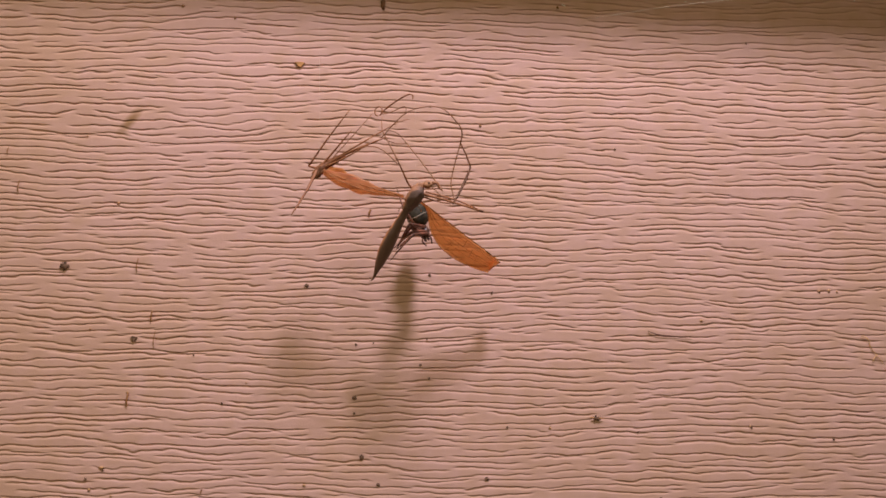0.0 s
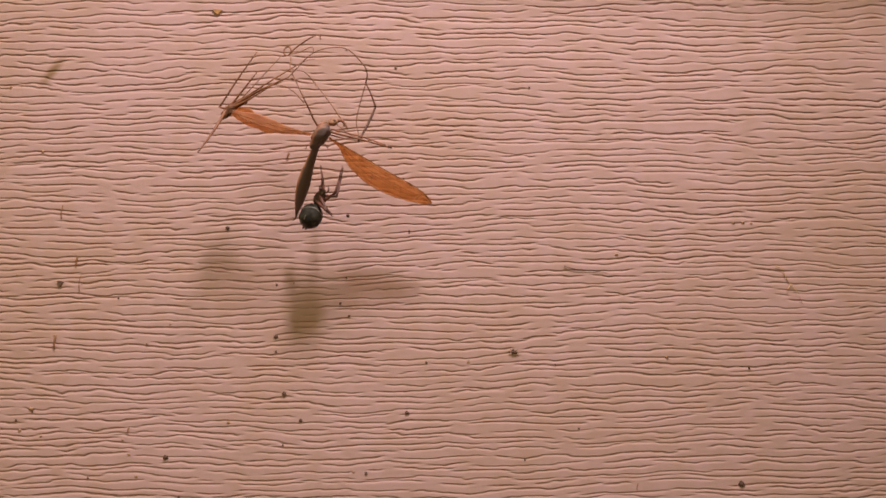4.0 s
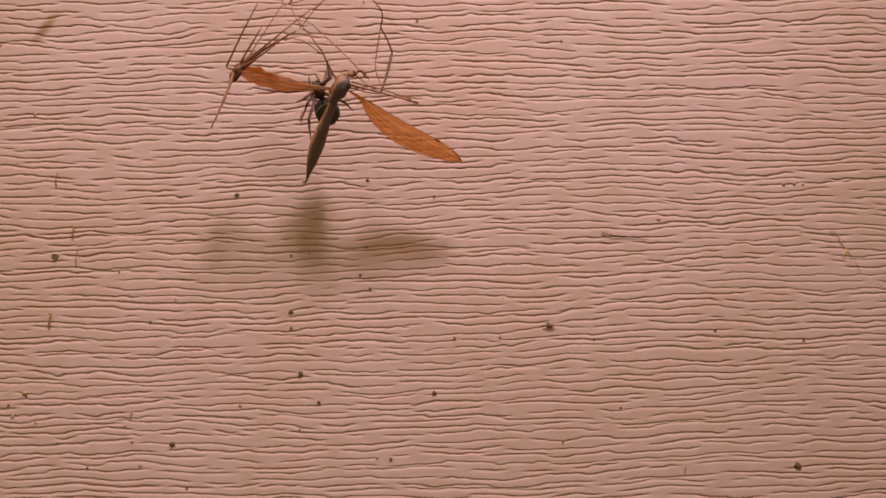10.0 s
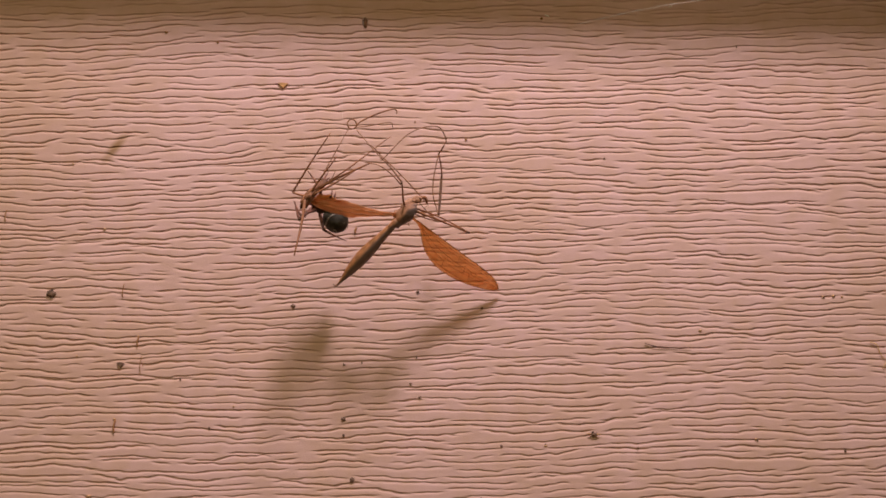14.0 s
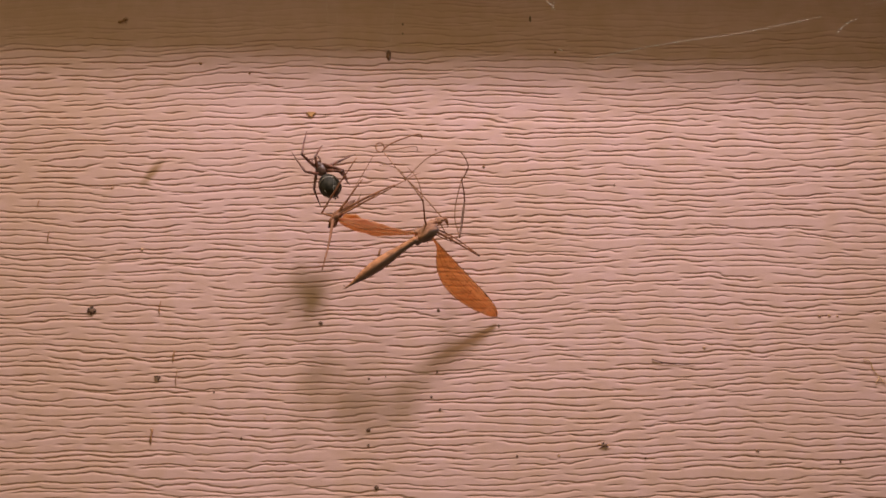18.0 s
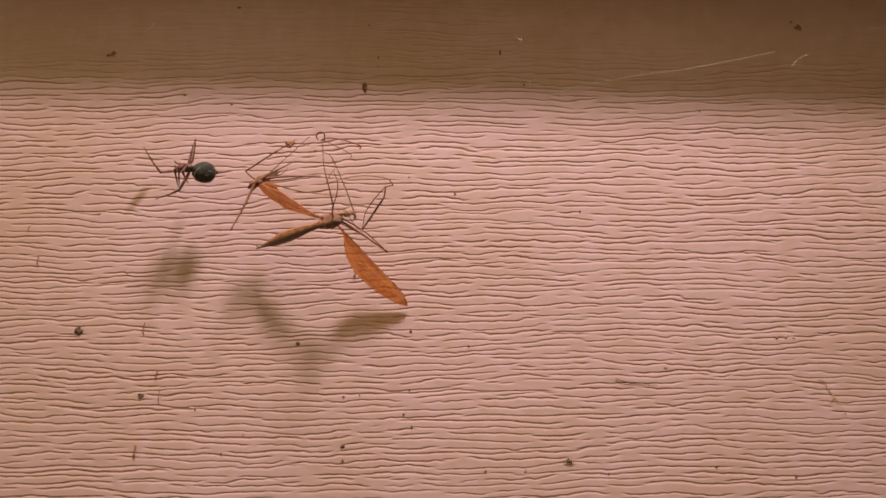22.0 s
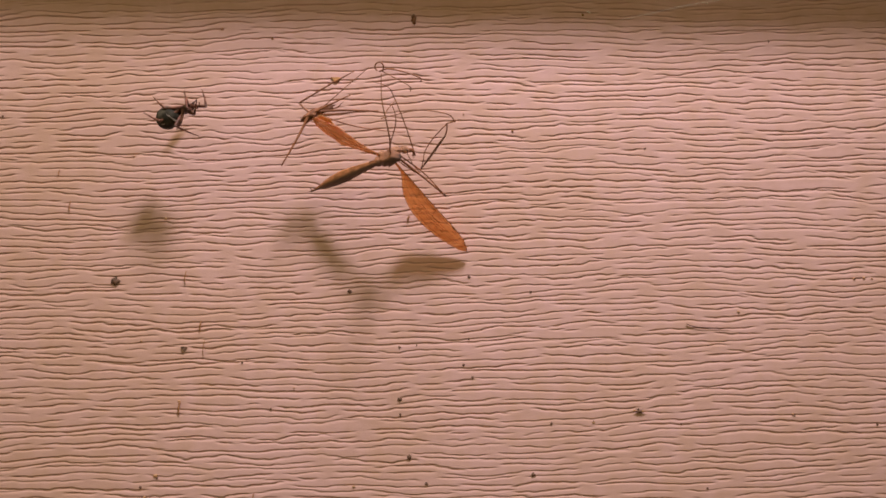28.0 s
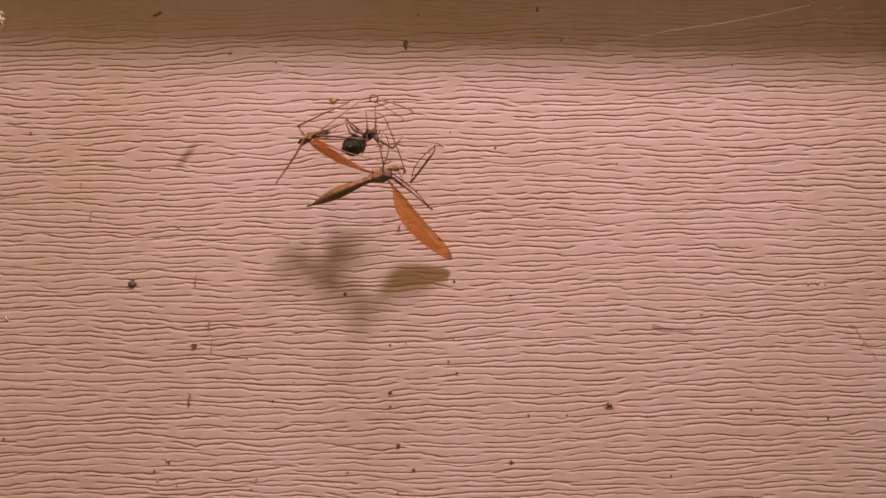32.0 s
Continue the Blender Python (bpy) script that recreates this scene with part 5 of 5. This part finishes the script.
DRAG_ROWS = [(0, 0.02284, -0.00607, 1.54808, 5.1, -2.0), (0.5, 0.01967, -0.00855, 1.54528, 3.4, -1.7), (1, 0.02478, -0.01162, 1.54289, 1.4, -2.1), (1.5, 0.02263, -0.00970, 1.54295, 2.6, -1.9), (2, 0.02126, -0.00814, 1.53810, 3.4, -1.7), (2.5, 0.01749, -0.00791, 1.53719, 3.5, -1.4), (3, 0.01928, -0.00760, 1.53614, 3.6, -1.5), (3.5, 0.01923, -0.00847, 1.53755, 3.2, -1.5), (4, 0.01779, -0.01031, 1.53101, 2.0, -1.3), (4.5, 0.01885, -0.01012, 1.53191, 2.1, -1.4), (6.5, 0.02053, -0.00992, 1.53768, 2.4, -1.6), (7, 0.02200, -0.01013, 1.53888, 2.3, -1.8), (7.5, 0.02147, -0.01013, 1.53977, 2.3, -1.7), (8, 0.02242, -0.01013, 1.53859, 2.2, -1.8), (8.5, 0.02052, -0.00963, 1.54078, 2.6, -1.7), (9, 0.02052, -0.00975, 1.54037, 2.5, -1.7), (9.5, 0.02029, -0.00909, 1.54129, 2.9, -1.7), (10, 0.01972, -0.00896, 1.54469, 3.1, -1.7), (10.5, 0.02009, -0.00936, 1.54582, 2.9, -1.7), (11, 0.01764, -0.00945, 1.54455, 2.8, -1.5), (11.5, 0.01724, -0.00958, 1.54738, 2.8, -1.5), (12, 0.01916, -0.01076, 1.54777, 2.1, -1.7), (12.5, 0.01759, -0.01078, 1.54622, 2.0, -1.5), (13, 0.01371, -0.01085, 1.54466, 2.0, -1.1), (13.5, 0.01307, -0.01091, 1.54578, 1.9, -1.1), (15.5, 0.00454, -0.01105, 1.55086, 2.0, -0.3), (16, 0.00744, -0.01096, 1.55357, 2.1, -0.6), (16.5, 0.00397, -0.01156, 1.55687, 1.7, -0.2), (17, 0.00578, -0.01154, 1.55612, 1.7, -0.4), (17.5, 0.00386, -0.01126, 1.55797, 2.0, -0.2), (18, 0.00420, -0.01171, 1.55812, 1.7, -0.3), (18.5, 0.00215, -0.01063, 1.56112, 2.5, -0.0), (19, 0.00109, -0.01051, 1.56552, 2.8, 0.1), (19.5, -0.00106, -0.01074, 1.56551, 2.6, 0.3), (20, -0.00213, -0.01074, 1.56581, 2.6, 0.5), (20.5, -0.01025, -0.01067, 1.56679, 2.7, 1.5), (21, -0.01192, -0.01074, 1.56792, 2.7, 1.7), (21.5, -0.01644, -0.01059, 1.56978, 2.9, 2.3), (22, -0.01803, -0.01132, 1.57013, 2.3, 2.5), (22.5, -0.02200, -0.01094, 1.56959, 2.6, 3.0), (23, -0.02225, -0.01160, 1.56886, 2.0, 3.0), (23.5, -0.02667, -0.01186, 1.56887, 1.8, 3.6), (24, -0.02703, -0.01200, 1.56975, 1.7, 3.7), (24.5, -0.02743, -0.01205, 1.56907, 1.6, 3.7), (26.5, -0.03345, -0.01260, 1.57081, 1.2, 4.6), (27, -0.03774, -0.01252, 1.56927, 1.2, 5.0), (27.5, -0.04139, -0.01163, 1.57143, 2.1, 5.6), (28, -0.04009, -0.01087, 1.56878, 2.6, 5.3), (28.5, -0.03558, -0.01091, 1.56971, 2.6, 4.8), (29, -0.02415, -0.01132, 1.56630, 2.2, 3.2), (29.5, -0.01922, -0.01083, 1.56819, 2.6, 2.6), (30, -0.01455, -0.01067, 1.56555, 2.7, 2.0), (30.5, -0.01126, -0.01081, 1.56735, 2.6, 1.6), (31, -0.00495, -0.01098, 1.56636, 2.5, 0.8), (31.5, 0.00023, -0.01169, 1.56478, 1.8, 0.2), (32, 0.00079, -0.01262, 1.56432, 1.1, 0.1)]



# ---- the silk by which fly and spider hang from the ledge; origin at the lower end ----
def thread(long, label):
    bm = tube(bmesh.new(), [(0, 0, 0), (0.4, 0.2, long * 0.3), (0.3, -0.2, long * 0.7), (0, 0, long)], [0.008, 0.007, 0.008], 5)
    return tagged(part("silk_thread", bm, SILK), label, "silk")


knot_thread = thread(KNOT_LONG, "hair-thin silk thread from the crane fly to the ledge")
loop_thread = thread(LOOP_LONG, "hair-thin silk thread from the crane fly to the ledge")
drag_line = thread(DRAG_LONG, "hair-thin silk line by which the spider hangs")


# ---- what moves ----
def eased(rows, most=55.0):
    """The rows, with turned poses put in between where two of them differ by a large turn."""
    full = [rows[0]]
    for (t0, m0), (t1, m1) in zip(rows, rows[1:]):
        q0, q1 = m0.to_quaternion(), m1.to_quaternion()
        q1.make_compatible(q0)
        n = int(math.degrees(q0.rotation_difference(q1).angle) / most) + 1
        for k in range(1, n):
            s = k / n
            full.append((t0 + (t1 - t0) * s, Matrix.LocRotScale(m0.translation.lerp(m1.translation, s), q0.slerp(q1, s), None)))
        full.append((t1, m1))
    return full


def reach(hip, tip, a, b):
    """The poses of a leg's two halves that bring its end from the hip to the tip, knee towards the back."""
    way = tip - hip
    d = min(max(way.length, abs(a - b) + 0.3), a + b - 0.02)
    x = way.normalized()
    pole = Vector((0, 0.35 * (1 if hip.y > 0 else -1), 1.0))
    up = (pole - x * pole.dot(x)).normalized()
    lift = math.acos((a * a + d * d - b * b) / (2 * a * d))
    fold = math.acos(max(-1.0, min(1.0, (a * a + b * b - d * d) / (2 * a * b))))
    along = x * math.cos(lift) + up * math.sin(lift)
    side = up.cross(x).normalized()
    m = Matrix((along, side, along.cross(side))).transposed().to_4x4()
    return Matrix.Translation(hip * MM) @ m, Matrix.Translation((a * MM, 0, 0)) @ pose(0, 0, 0, 0, math.degrees(math.pi - fold), 0)


def turned(rows, t):
    """The turn between two rows at t seconds."""
    times = [r[0] for r in rows]
    return pose(0, 0, 0, *[float(np.interp(t, times, [r[k] for r in rows])) for k in (1, 2, 3)])


def motions():
    walk(fly, eased([(t, pose(x, y, z, a, b, c)) for t, x, y, z, a, b, c in FLY_ROWS]))
    for things, rows in ((abdomen_parts, ABDOMEN_ROWS), ((folded,), FOLD_ROWS), (upper_parts, UPPER_ROWS), (lower_parts, LOWER_ROWS)):
        for thing in things:
            if thing is not upper_parts[THREAD_LEG]:
                walk(thing, [(t, pose(0, 0, 0, a, b, c)) for t, a, b, c in rows])
    root = MM * Vector((-3.3, -4.0, 5.6))
    walk(upper_parts[THREAD_LEG], [(t, pose(0, 0, 0, a, b, c) @ Matrix.Translation(root) @ Matrix.Rotation(radians(np.interp(t, (0, 13, 16.5, 32), (0, 0, 48, 48))), 4, (0, 1, 0)) @ Matrix.Translation(-root))
                                       for t, a, b, c in UPPER_ROWS])
    spin = {t: pose(0, 0, 0, a, b, c).inverted().to_3x3() @ Vector((0, 1, 0)) for t, _, _, _, a, b, c in FLY_ROWS}  # the fly's axis towards the wall
    for n, thing in enumerate(tangle_parts):
        swing = ((0, 17, 20, 32), (0, 0, 25, 25)) if n == STRAY else ((0, 32), (0, 0))
        walk(thing, [(t, Matrix.Translation(MM * Vector((x, y, z))) @ Matrix.Rotation(radians(np.interp(t, *swing)), 4, spin[t]) @ pose(0, 0, 0, a, b, c) @ Matrix.Translation(-MM * Vector(KNOT)))
                     for t, x, y, z, a, b, c in BUNDLE_ROWS])
    hinge, line = Vector(wing_rows[CREASE][5]), Vector(wing_rows[CREASE][0]) - Vector(wing_rows[CREASE][9])
    bends = [(0, 115), (0.1, 105), (0.2, 25), (0.3, 0)]
    bends += [(t, 0) for t, *_ in WING_ROWS if t > 0.3]
    twist = {t: Matrix.Rotation(radians(np.interp(t, (0, 1, 4, 8, 12, 17, 22, 30), (0, 18, 18, 14, 20, 24, 12, 3))), 4, Vector(TIP)) for t, _ in bends}
    walk(wing, [(t, turned(WING_ROWS, t) @ twist[t]) for t, _ in bends])
    walk(wing_tip, [(t, turned(WING_ROWS, t) @ twist[t] @ Matrix.Translation(hinge) @ Matrix.Rotation(radians(bend), 4, line) @ Matrix.Translation(-hinge)) for t, bend in bends])
    for thing, rows in ((knot_thread, KNOT_ROWS), (loop_thread, LOOP_ROWS), (drag_line, DRAG_ROWS)):
        walk(thing, [(t, pose(x, y, z, a, b, 0)) for t, x, y, z, a, b in rows])
    walk(spider, eased([(t, pose(x, y, z, a, b, c)) for t, x, y, z, a, b, c in SPIDER_ROWS]))
    for (leg, lower, a, b), hip, rows in zip(leg_pairs, hips, TIP_ROWS):
        both = [(t, *reach(hip, Vector((x, y, z)), a, b)) for t, x, y, z in rows]
        walk(leg, eased([(t, m) for t, m, _ in both]))
        walk(lower, eased([(t, m) for t, _, m in both]))


motions()
